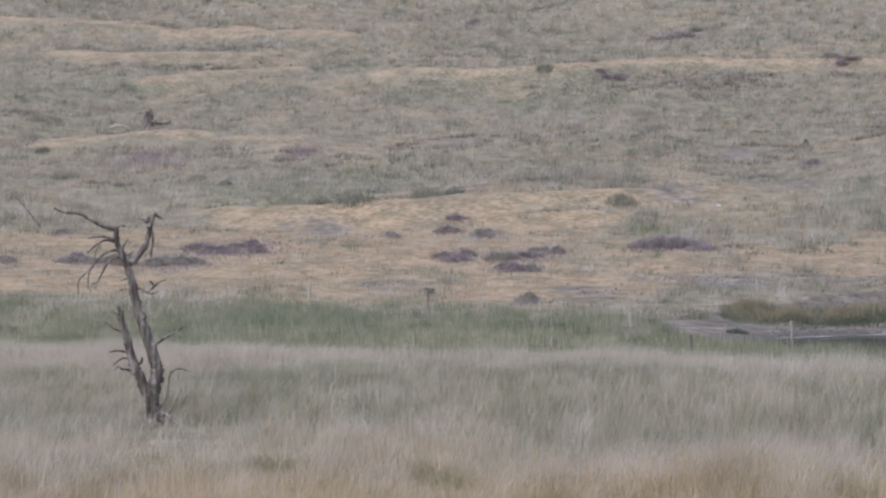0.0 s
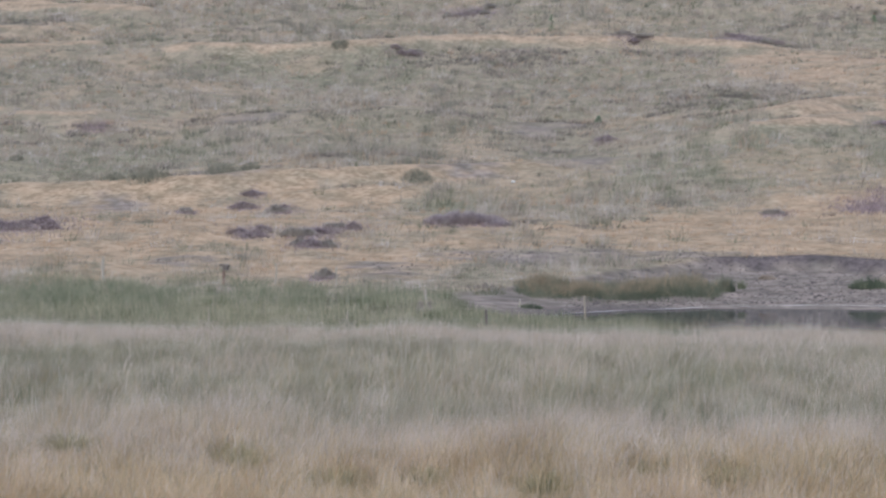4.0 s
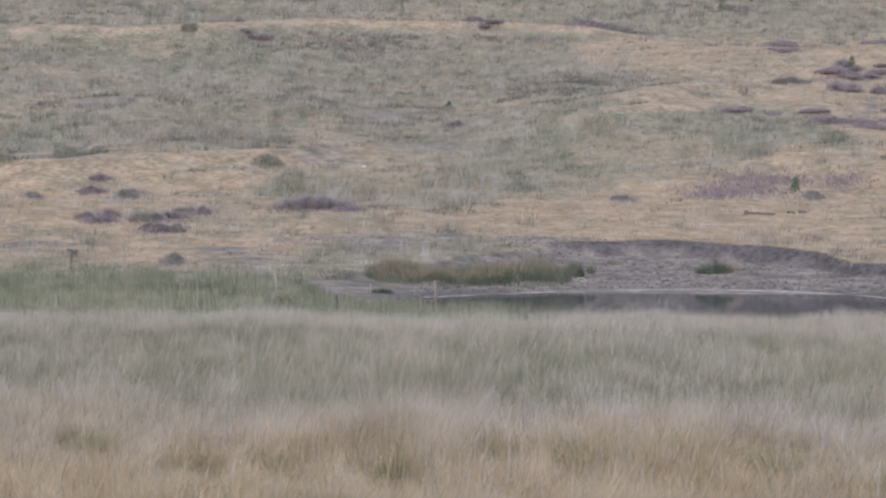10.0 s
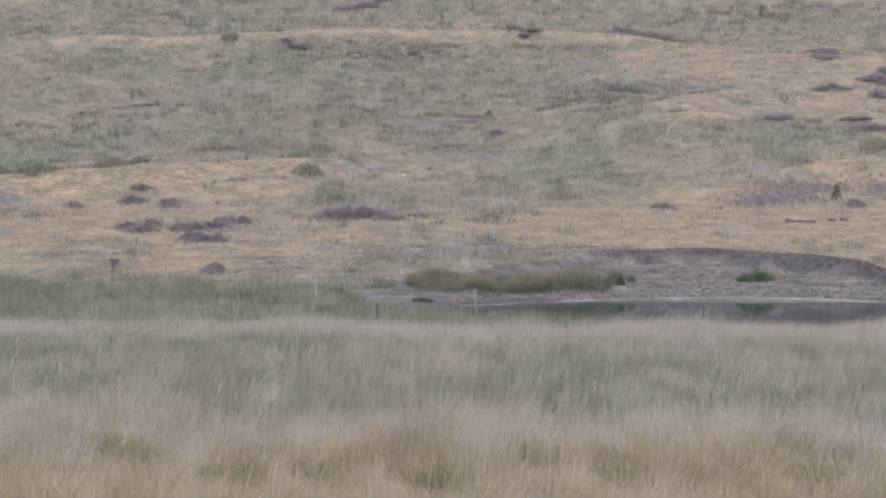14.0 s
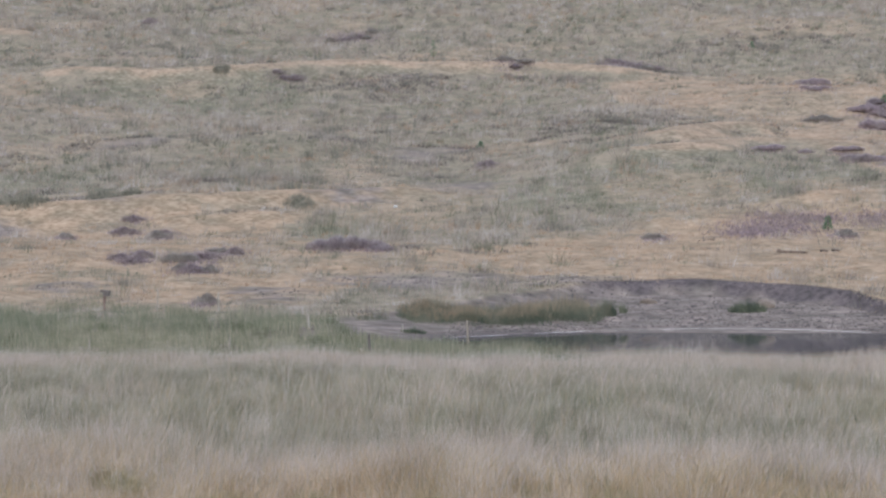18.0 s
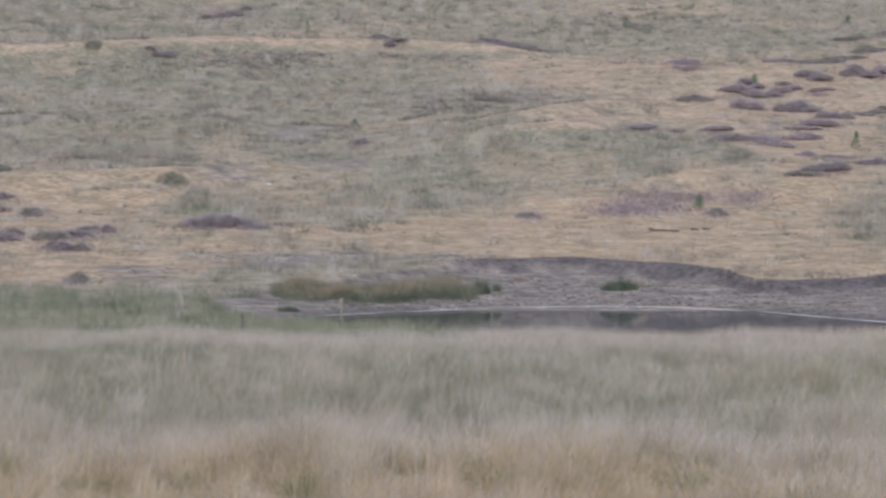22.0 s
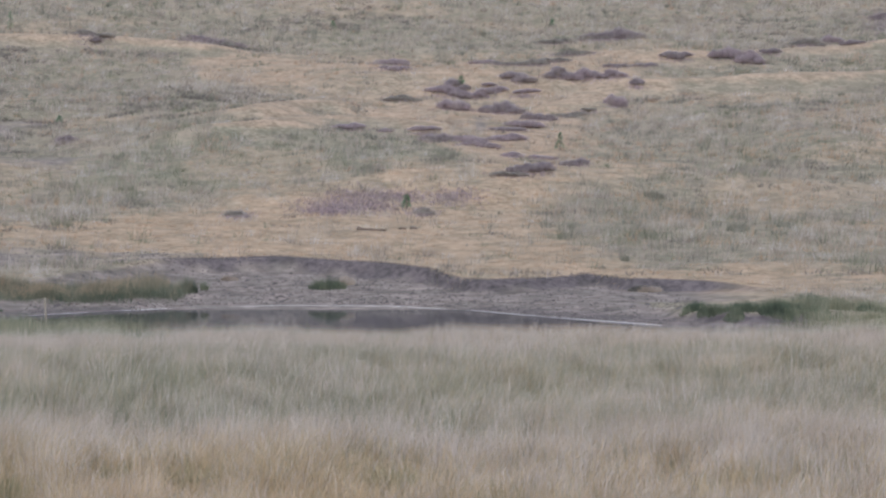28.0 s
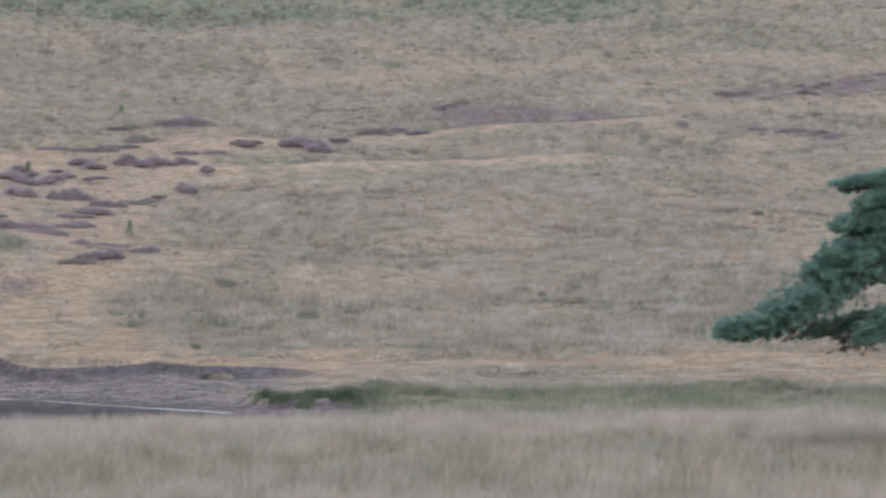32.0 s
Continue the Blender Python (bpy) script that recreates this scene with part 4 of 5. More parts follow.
def sprays(spots, thick, m, label):
    px, py = [], []
    for cx, cy, rx, ry in spots:
        r = math.hypot(cx, cy)
        deep = min(ry, 1.6 * rx + .3)
        n = int(thick * (.6 + rx * deep) ** .8)
        u, v = RNG.normal(0, .75, n) * rx, RNG.normal(0, .85, n) * deep
        px.append(cx + u * cy / r + v * cx / r)
        py.append(cy - u * cx / r + v * cy / r)
    x, y = np.concatenate(px), np.concatenate(py)
    blades("heather_sprays", stand(x, y), RNG.uniform(.08, .3, len(x)), .022 + .0003 * np.hypot(x, y), .7, m, label, "heather")


heather_sprays()

# ---- helpers for things and their parts ----
def part(name, me, material, parent, label=""):
    """Links a mesh (or a bmesh) as one object under a thing or a part."""
    if isinstance(me, bmesh.types.BMesh):
        bm, me = me, bpy.data.meshes.new(name)
        bm.to_mesh(me)
        bm.free()
    if material and not me.materials:
        me.materials.append(material)
    ob = new(name, me)
    ob.parent = parent
    return tagged(ob, label)


def thing(name, at, label, category, group="", turn=0, scale=(1, 1, 1)):
    ob = new(name)
    ob.empty_display_size = .2
    ob.matrix_world = Matrix.LocRotScale(Vector(at), Euler((0, 0, turn)), Vector(scale))
    return tagged(ob, label, category, group)


def spline(pts, steps=5):
    p = [np.array(q, float) for q in pts]
    p = [2 * p[0] - p[1]] + p + [2 * p[-1] - p[-2]]
    out = []
    for i in range(1, len(p) - 2):
        for s in range(steps):
            t = s / steps
            out.append(.5 * (2 * p[i] + (p[i + 1] - p[i - 1]) * t + (2 * p[i - 1] - 5 * p[i] + 4 * p[i + 1] - p[i + 2]) * t * t + (3 * p[i] - p[i - 1] - 3 * p[i + 1] + p[i + 2]) * t ** 3))
    out.append(p[-2])
    return np.array(out)


def tube(name, pts, r0, r1, sides=7, rough=.15, seed=0, steps=5, power=1.0):
    """A tapered, knobbly limb along the points."""
    rng = np.random.default_rng(seed)
    c = spline(pts, steps)
    n = len(c)
    tan = np.gradient(c, axis=0)
    tan /= np.linalg.norm(tan, axis=1)[:, None] + 1e-9
    ref = np.array((.31, .91, .27))
    u = np.cross(tan, ref)
    u /= np.linalg.norm(u, axis=1)[:, None]
    w = np.cross(tan, u)
    s = np.linspace(0, 1, n)
    rad = r1 + (r0 - r1) * (1 - s) ** power
    ang = np.linspace(0, 2 * np.pi, sides, endpoint=False)
    ridge = 1 + rough * rng.normal(0, 1, sides)
    k = rad[:, None] * ridge[None] * (1 + rough * rng.normal(0, .6, (n, sides)))
    v = c[:, None] + u[:, None] * (np.cos(ang) * k)[..., None] + w[:, None] * (np.sin(ang) * k)[..., None]
    f = [(i * sides + j, i * sides + (j + 1) % sides, (i + 1) * sides + (j + 1) % sides, (i + 1) * sides + j) for i in range(n - 1) for j in range(sides)]
    f += [tuple(range(sides))[::-1], tuple((n - 1) * sides + j for j in range(sides))]
    me = bpy.data.meshes.new(name)
    me.from_pydata(v.reshape(-1, 3).tolist(), [], f)
    me.shade_smooth()
    return me


# ---- the dead pine in the field ----
def dead_tree():
    base = np.array((-14.99, 34.24))
    root = thing("dead_tree", (*base, float(land(*base)) + .08), "bare weathered grey dead pine snag leaning in tall grass", "dead tree", turn=math.atan2(15, 34.2))
    s = 98.9
    seed = [100]

    def limb(name, pts, w0, w1, parent=root, sides=7, depth=0.0, label="", power=.9):
        """Points as across, up (in hundredths of the drawing unit); depth: how far the tip comes forward."""
        seed[0] += 1
        n = len(pts)
        q = [((x - 285) / s, -depth * i / max(n - 1, 1) + .02 * math.sin(3.1 * i + seed[0]), (745 - y) / s) for i, (x, y) in enumerate(pts)]
        return part(name, tube(name, q, w0 * 1.06 / s / 2, (w1 + .6) / s / 2, sides, .2 if sides > 8 else .13, seed[0], 8 if sides > 8 else 5, power), DEADWOOD, parent, label)
    trunk = limb("trunk", [(275, 772), (269, 735), (266, 702), (271, 678), (275, 655), (273, 636), (263, 607), (250, 567), (243, 548), (235, 507), (229, 480), (217, 450), (208, 428), (206, 404)], 25, 8, sides=11, label="twisted cracked grey trunk", power=1.0)
    second = limb("second_stem", [(272, 768), (267, 706), (257, 680), (243, 650), (233, 623), (228, 597), (218, 567), (215, 548), (211, 538)], 18, 4, sides=9, depth=.15)
    limb("branch", [(206, 405), (187, 400), (167, 390), (143, 377), (117, 375), (101, 368)], 7, 2, trunk, depth=.3)
    limb("branch", [(206, 404), (214, 398), (223, 399)], 4, 1.5, trunk)
    limb("branch", [(228, 466), (243, 453), (257, 433), (263, 413), (265, 398), (258, 389), (243, 384)], 13, 3, trunk, depth=-.3, label="forked upright limb with a broken crown")
    limb("branch", [(264, 402), (268, 388), (273, 378), (280, 382), (286, 386)], 9, 3, trunk, depth=-.1)
    limb("branch", [(258, 390), (266, 383), (272, 381)], 8, 3, trunk, depth=-.3)
    limb("branch", [(267, 402), (270, 416), (270, 432), (267, 444), (268, 454)], 4, 1, trunk, depth=-.2)
    limb("branch", [(207, 423), (195, 419), (180, 417), (160, 420)], 5, 2, trunk, depth=.3)
    limb("branch", [(206, 427), (192, 423), (180, 426), (167, 437), (158, 446)], 5, 1.5, trunk, depth=.2)
    limb("branch", [(180, 426), (172, 445), (171, 460)], 2.5, 1, trunk, depth=.2)
    limb("branch", [(210, 440), (198, 442), (187, 447), (172, 462), (161, 483), (160, 508)], 6, 1.5, trunk, depth=.35)
    limb("branch", [(214, 452), (203, 454), (194, 461), (183, 480), (177, 493), (170, 508)], 5, 1.5, trunk, depth=.25)
    limb("branch", [(170, 466), (154, 482), (144, 493), (142, 505), (143, 517)], 3, 1, trunk, depth=.2)
    limb("branch", [(178, 492), (172, 498), (166, 500), (163, 512)], 2.5, 1, trunk, depth=.2)
    limb("branch", [(217, 440), (221, 430), (227, 422)], 5, 2, trunk, depth=-.1)
    limb("branch", [(221, 452), (230, 448), (236, 445)], 3, 1, trunk)
    limb("branch", [(236, 507), (248, 508), (260, 514), (273, 504), (281, 497), (294, 492)], 5, 1.5, trunk, depth=.2)
    limb("branch", [(260, 514), (268, 517), (280, 513)], 3, 1, trunk, depth=.2)
    limb("branch", [(272, 504), (268, 497), (265, 494)], 2.5, 1, trunk, depth=.2)
    limb("branch", [(234, 510), (221, 509), (208, 515)], 3.5, 1, trunk, depth=.1)
    limb("branch", [(230, 490), (222, 492), (214, 494)], 3, 1, trunk)
    limb("branch", [(268, 609), (280, 602), (290, 594), (308, 585), (328, 571)], 7, 1.5, trunk, depth=.25)
    limb("branch", [(305, 586), (312, 578), (318, 578)], 2.5, 1, trunk, depth=.2)
    limb("branch", [(222, 585), (214, 582), (203, 578), (195, 570), (187, 567)], 6, 1.5, second, depth=.2)
    limb("branch", [(217, 556), (208, 552), (198, 547)], 3, 1, second, depth=.1)
    limb("branch", [(218, 553), (220, 544), (217, 536)], 3, 1, second)
    limb("branch", [(230, 621), (221, 618), (210, 616), (195, 618)], 5, 1.5, second, depth=.2)
    limb("branch", [(236, 638), (226, 630), (216, 630), (202, 640)], 5, 1.5, second, depth=.2)
    limb("branch", [(240, 656), (228, 650), (217, 648), (212, 643), (205, 649)], 4, 1, second, depth=.2)
    limb("branch", [(243, 641), (250, 638), (252, 628)], 5, 3, second)
    limb("branch", [(270, 726), (283, 716), (293, 700), (297, 680), (300, 658), (315, 648), (335, 653)], 5, 1, root, depth=.2)
    limb("root_limb", [(266, 742), (275, 731), (292, 727), (306, 738), (326, 758)], 15, 7, root, sides=8, depth=.25)
    limb("branch", [(296, 729), (302, 722), (306, 711)], 4, 1, root, depth=.2)
    limb("root_limb", [(270, 742), (258, 746), (240, 762)], 10, 5, root, depth=.25)
    limb("root_limb", [(264, 722), (280, 728), (300, 742), (318, 750)], 20, 9, root, sides=9, depth=.1)
    limb("root_limb", [(262, 735), (268, 742), (275, 752)], 26, 16, root, sides=9, depth=.3)
    limb("branch", [(283, 735), (290, 718), (292, 703), (297, 692)], 6, 1.5, root, depth=.1)
    limb("splinter", [(272, 668), (279, 660), (281, 648), (279, 636)], 10, 3, trunk, sides=9, depth=.05)
    limb("splinter", [(244, 560), (252, 570), (256, 588)], 8, 3, trunk, depth=.1)


dead_tree()


# ---- posts of the old fence ----
def post(at, height, width, material, label, lean=(0, 0), cap=False):
    x, y = at
    ob = thing("fence_post", (x, y, float(land(x, y))), label, "post", "old fence posts round the pond")
    q = [(0, 0, -.25), (lean[0] * .5, lean[1] * .5, height * .5), (lean[0], lean[1], height)]
    part("shaft", tube("shaft", q, width / 2, width * .42, 8, .06, int(abs(x * 10)), 4), material, ob)
    if cap:
        bm = bmesh.new()
        bmesh.ops.create_cube(bm, size=1, matrix=Matrix.LocRotScale(Vector((lean[0] + .03, lean[1], height + .06)), Euler((0, .1, 0)), Vector((.42, .3, .09))))
        bmesh.ops.bevel(bm, geom=bm.edges[:], offset=.015, segments=1)
        part("cap_board", bm, DARKPOST, ob, "dark weathered board on top of the post")
        bm = bmesh.new()
        bmesh.ops.create_cube(bm, size=1, matrix=Matrix.LocRotScale(Vector((lean[0] + .08, lean[1], height - .08)), Euler((0, 0, 0)), Vector((.24, .2, .18))))
        bmesh.ops.bevel(bm, geom=bm.edges[:], offset=.02, segments=1)
        part("box", bm, DARKPOST, ob, "small dark wooden box under the board")
    return ob


def posts():
    post((-27.8, 94.5), .82, .13, REDPOST, "reddish wooden post with a dark board on top", (.06, 0), True)
    tall = [((-34.43, 96.5), 1.15, .15), ((-41.84, 97.8), 1.0, .1), ((-25.08, 93.9), 1.0, .08), ((-22.04, 93.1), .95, .08)]
    for at, h, w in tall:
        post(at, h, w, POSTWOOD, "slim pale grey fence post in dry grass", (.03, 0))
    post((-16.25, 84.7), .60, .16, POSTWOOD, "stout pale grey fence post among green rushes", (-.02, 0))
    post((-8.47, 74.6), 1.2, .085, TANPOST, "tan weathered fence post at the pond's near edge", (-.05, 0))
    post((-11.1, 68.6), .54, .1, DARKPOST, "dark weathered fence post among rushes", (-.03, 0))
    for at, h, w in (((-16.2, 70.1), .44, .07), ((-12.6, 86.5), .36, .06), ((-20.9, 69.3), .36, .06)):
        post(at, h, w, POSTWOOD, "slim short fence post almost lost in rushes", (.02, 0))

    post((69.3, 387.1), 2.2, .22, DARKPOST, "dark slim post high on the hillside", (-.05, 0))


posts()


# ---- heather, shrubs and young pines ----
def sprigs(name, n, seed, tall=.3, mound=.72, thick=.05, upward=.9):
    """A mound of many short upright sprigs over a unit dome."""
    rng = np.random.default_rng(seed)
    a = rng.uniform(0, 2 * np.pi, n)
    r = np.sqrt(rng.uniform(0, 1, n))
    lump = 1 + .28 * np.sin(a * 2 + seed) + .2 * np.sin(a * 5 + 2 * seed) + .12 * rng.normal(0, 1, n)
    x, y = r * lump * np.cos(a), r * lump * np.sin(a)
    z = mound * np.sqrt(np.clip(1 - r * r, 0, 1)) * (.8 + .3 * np.sin(3 * x + seed) * np.cos(4 * y))
    d = np.stack([x * .5 + rng.normal(0, .25, n), y * .5 + rng.normal(0, .25, n), np.full(n, upward)], 1)
    d /= np.linalg.norm(d, axis=1)[:, None]
    h = tall * rng.uniform(.5, 1.2, n)
    b = rng.uniform(0, np.pi, n)
    s = np.stack([np.cos(b), np.sin(b), 0 * b], 1) * thick
    p = np.stack([x, y, np.maximum(z - .05, -.05)], 1)
    v = np.stack([p - s, p + s, p + d * h[:, None] * .6 + s, p + d * h[:, None]], 1)
    i = np.arange(n)[:, None] * 4
    f = np.concatenate([i + [0, 1, 2], i + [0, 2, 3]], 1).reshape(-1, 3)
    me = bpy.data.meshes.new(name)
    me.from_pydata(v.reshape(-1, 3).tolist(), [], f.tolist())
    return me


def dome(name, seed, mound=.6):
    rng = np.random.default_rng(seed)
    ring, seg = 5, 14
    v = [(0, 0, mound * .8)]
    for i in range(1, ring + 1):
        r = i / ring * .6
        for j in range(seg):
            a = 2 * math.pi * j / seg
            k = r * (1 + .28 * math.sin(a * 2 + seed) + .2 * math.sin(a * 5 + 2 * seed)) * rng.uniform(.92, 1.05)
            v.append((k * math.cos(a), k * math.sin(a), mound * math.sqrt(max(1 - r * r, 0)) * rng.uniform(.7, .9) - (.25 if i == ring else 0)))
    f = [(0, 1 + j, 1 + (j + 1) % seg) for j in range(seg)]
    f += [(1 + (i - 1) * seg + j, 1 + i * seg + j, 1 + i * seg + (j + 1) % seg, 1 + (i - 1) * seg + (j + 1) % seg) for i in range(1, ring) for j in range(seg)]
    me = bpy.data.meshes.new(name)
    me.from_pydata(v, [], f)
    me.shade_smooth()
    return me


def bushes():
    seeds = [1, 2, 3, 4, 5]
    sets = [(dome("woody_mound", s), sprigs("foliage", 1500, s, .4, .6, .028, .6)) for s in seeds]
    rng = random.Random(3)
    for x, y, rx, ry in HEATHER_A + HEATHER_B + HEATHER_C + HEATHER_D:
        r = math.hypot(x, y)
        deep = min(ry, 1.6 * rx + .3)
        n = 1 if rx < .8 else min(11, round(rx * 2.2))
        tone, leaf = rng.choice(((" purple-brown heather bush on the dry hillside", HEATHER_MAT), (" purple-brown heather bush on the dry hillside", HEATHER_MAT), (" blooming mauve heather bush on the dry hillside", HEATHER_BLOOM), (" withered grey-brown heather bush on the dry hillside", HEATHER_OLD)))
        for i in range(n):
            off = 0 if n == 1 else ((i + .5) / n * 2 - 1) * .85
            back = rng.uniform(-.9, .9) * deep if n > 1 else 0
            off += rng.uniform(-.5, .5) / n
            wide = rx * .85 if n == 1 else rng.uniform(.38, .8) * min(1.15, .55 + .35 * rx)
            px = x + off * rx * y / r + back * x / r
            py = y - off * rx * x / r + back * y / r
            high = rng.uniform(.7, 1.1) * (.5 + .35 * min(wide, 1.4))
            size = "wide, sprawling" if wide > .95 else "low" if wide < .5 else "rounded"
            ob = thing("heather_bush", (px, py, float(land(px, py)) - .08), size + tone, "heather", "heather bushes on the hillside", rng.uniform(0, 6.28), (wide * 1.15, wide * rng.uniform(.8, 1.3), high))
            a, b = rng.choice(sets)
            part("woody_mound", a, leaf, ob)
            part("foliage", b, leaf, ob)
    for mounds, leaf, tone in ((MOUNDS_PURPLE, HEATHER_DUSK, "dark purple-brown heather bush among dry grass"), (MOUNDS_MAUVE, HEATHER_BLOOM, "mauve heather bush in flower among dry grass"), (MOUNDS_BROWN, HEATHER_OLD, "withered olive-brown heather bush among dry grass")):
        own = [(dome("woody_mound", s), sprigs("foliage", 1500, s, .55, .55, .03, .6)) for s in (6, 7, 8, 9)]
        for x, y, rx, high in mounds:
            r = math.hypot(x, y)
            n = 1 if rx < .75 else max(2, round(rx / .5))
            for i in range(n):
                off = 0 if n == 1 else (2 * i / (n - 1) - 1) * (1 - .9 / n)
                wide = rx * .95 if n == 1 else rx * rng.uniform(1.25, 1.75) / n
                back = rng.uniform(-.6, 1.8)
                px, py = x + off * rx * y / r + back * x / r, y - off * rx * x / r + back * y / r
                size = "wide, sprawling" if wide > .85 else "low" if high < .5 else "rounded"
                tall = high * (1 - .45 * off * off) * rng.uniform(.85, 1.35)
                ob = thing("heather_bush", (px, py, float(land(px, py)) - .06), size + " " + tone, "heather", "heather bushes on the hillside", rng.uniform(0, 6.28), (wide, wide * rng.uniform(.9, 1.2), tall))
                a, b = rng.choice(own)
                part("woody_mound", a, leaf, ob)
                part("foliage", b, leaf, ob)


def shrubs():
    """Low dark shrubs, ragged and open, of many thin upright shoots."""
    for cx, cy, rx, ry in SHRUBS:
        wide = rx * (.7 if cx > 15 else 1.15)
        n = int(220 + 260 * wide)
        a, r = RNG.uniform(0, 2 * np.pi, n), np.sqrt(RNG.uniform(0, 1, n)) * RNG.uniform(.7, 1.25, n)
        x, y = cx + wide * r * np.cos(a), cy + 1.4 * wide * r * np.sin(a)
        h = (.3 + .4 * wide) * (1.05 - .5 * np.clip(r, 0, 1) ** 2) * RNG.uniform(.45, 1.15, n)
        ob = blades("shrub", stand(x, y), h, np.full(n, .02 + .00022 * cy), .7, SHRUB_MAT, "dark olive-green low shrub in tussocky grass", "shrub")
        del ob["kind"]
        tagged(ob, group="shrubs on the hillside")


bushes()
shrubs()


def needle_tufts(name, places, ways, size, needles, seed, thick=.012):
    """Many brushes of needles, one at each place, pointing along its way."""
    rng = np.random.default_rng(seed)
    places, ways = np.asarray(places), np.asarray(ways)
    n = len(places)
    p = np.repeat(places, needles, 0)
    d = np.repeat(ways, needles, 0) + rng.normal(0, .55, (n * needles, 3))
    d /= np.linalg.norm(d, axis=1)[:, None]
    h = np.repeat(size * rng.uniform(.7, 1.3, n), needles)[:, None] * rng.uniform(.6, 1.1, (n * needles, 1))
    s = np.cross(d, rng.normal(0, 1, (n * needles, 3)))
    s = s / np.linalg.norm(s, axis=1)[:, None] * thick
    v = np.stack([p - s, p + s, p + d * h], 1)
    f = np.arange(3 * n * needles).reshape(-1, 3)
    me = bpy.data.meshes.new(name)
    me.from_pydata(v.reshape(-1, 3).tolist(), [], f.tolist())
    return me


def saplings():
    rng = np.random.default_rng(8)
    # the 2.3 m one is a stand-in for a grey upright shrub
    for x, y, h, w in ((-20.5, 191.0, .6, .8), (8.0, 140.4, .95, .8), (22.4, 171.1, 1.5, .9), (17.9, 215.5, 1.05, 1.1), (5.6, 258.7, 1.0, 1.1), (-32.9, 252.5, 2.3, 1.0), (33.3, 262.5, .9, .7)):
        ob = thing("pine_sapling", (x, y, float(land(x, y))), "small bright green self-sown pine sapling among heather", "sapling", "young pines on the hillside")
        part("stem", tube("stem", [(0, 0, -.1), (.02, 0, h * .5), (0, 0, h * .95)], .035, .008, 6, .1, 3), BARK, ob)
        pl, wy = [], []
        for k in range(110):
            t = rng.uniform(.12, 1)
            a = rng.uniform(0, 6.28)
            r = w * .5 * (1.05 - t) * rng.uniform(.4, 1.1)
            pl.append((r * math.cos(a), r * math.sin(a), t * h + rng.normal(0, .02)))
            wy.append((math.cos(a), math.sin(a), .6))
        part("foliage", needle_tufts("foliage", pl, wy, .16, 10, int(abs(x)) + 1, .014), SAPLING_NEEDLE, ob, "bright green needle tufts")


saplings()


# ---- stump and fallen wood on the hillside ----
def fallen_wood():
    x, y = -85.10, 191.11
    ob = thing("tree_stump", (x, y, float(land(x, y))), "grey broken tree stump on the hillside", "stump", turn=.42, scale=(1.55, 1.5, 1.1))
    part("trunk", tube("trunk", [(0, 0, -.2), (-.05, 0, .7), (.05, 0, 1.5)], .5, .34, 11, .14, 4), DEADWOOD, ob)
    part("root", tube("root", [(.1, -.1, .7), (.6, -.2, .55), (1.1, -.2, .5), (1.45, -.2, .65)], .24, .08, 8, .12, 5), DEADWOOD, ob)
    part("splinter", tube("splinter", [(-.1, 0, 1.3), (-.4, 0, 1.4), (-.65, 0, 1.35)], .13, .03, 6, .12, 6), DEADWOOD, ob)
    part("splinter", tube("splinter", [(.1, 0, 1.3), (.2, 0, 1.6), (.1, 0, 1.85)], .16, .04, 6, .12, 7), DEADWOOD, ob)
    x, y = -85.19, 184.70
    ob = thing("fallen_branch", (x, y, float(land(x, y)) + .1), "pale bleached fallen branch lying in grass", "branch", turn=.42, scale=(1.35, 1.35, 1.35))
    part("stem", tube("stem", [(-.7, 0, .42), (-.2, 0, .58), (.3, 0, .52), (.8, 0, .32)], .16, .06, 8, .12, 8), POSTWOOD, ob)
    part("twig", tube("twig", [(.2, 0, .5), (.4, 0, .95), (.7, 0, 1.1), (.9, 0, .7)], .06, .02, 6, .1, 9), POSTWOOD, ob)
    part("twig", tube("twig", [(-.4, 0, .5), (-.6, 0, .9), (-.7, 0, 1.4)], .05, .02, 6, .1, 10), DEADWOOD, ob)
    x, y = -67.86, 134.22
    ob = thing("dead_sapling", (x, y, float(land(x, y))), "thin leaning dead sapling stem on the hillside", "dead tree", turn=.46)
    part("stem", tube("stem", [(0, 0, -.1), (-.6, 0, .7), (-1.2, 0, 1.45), (-1.9, 0, 2.2)], .075, .03, 6, .1, 11), DEADWOOD, ob)
    part("twig", tube("twig", [(-1.2, 0, 1.45), (-1.3, .1, 1.8), (-1.5, .1, 2.0)], .035, .015, 5, .1, 12), DEADWOOD, ob)
    x, y = -9.30, 91.60
    ob = thing("driftwood", (x, y, float(land(x, y))), "pale driftwood branch on the sandy shore", "branch")
    part("stem", tube("stem", [(-.3, 0, .03), (0, 0, .08), (.3, .05, .05)], .04, .02, 7, .12, 13), DEADWOOD, ob)
    part("twig", tube("twig", [(0, 0, .07), (.15, 0, .16), (.2, 0, .18)], .02, .01, 6, .1, 14), DEADWOOD, ob)

    x, y = 5.08, 124.90
    ob = thing("fallen_branch", (x, y, float(land(x, y))), "dark fallen branch lying on dry tan turf", "branch", turn=-.04)
    part("stem", tube("stem", [(-.95, 0, .16), (-.4, 0, .12), (.3, 0, .09), (.85, -.05, .05)], .085, .05, 7, .15, 15), BARK, ob)
    part("twig", tube("twig", [(-.6, 0, .12), (-.8, .05, .24), (-.95, .05, .28)], .035, .015, 6, .1, 16), BARK, ob)
    for x, y, turn in ((6.9, 125.9, .2), (7.6, 126.2, -.3)):
        ob = thing("fallen_branch", (x, y, float(land(x, y))), "short dark broken branch on dry tan turf", "branch", turn=turn)
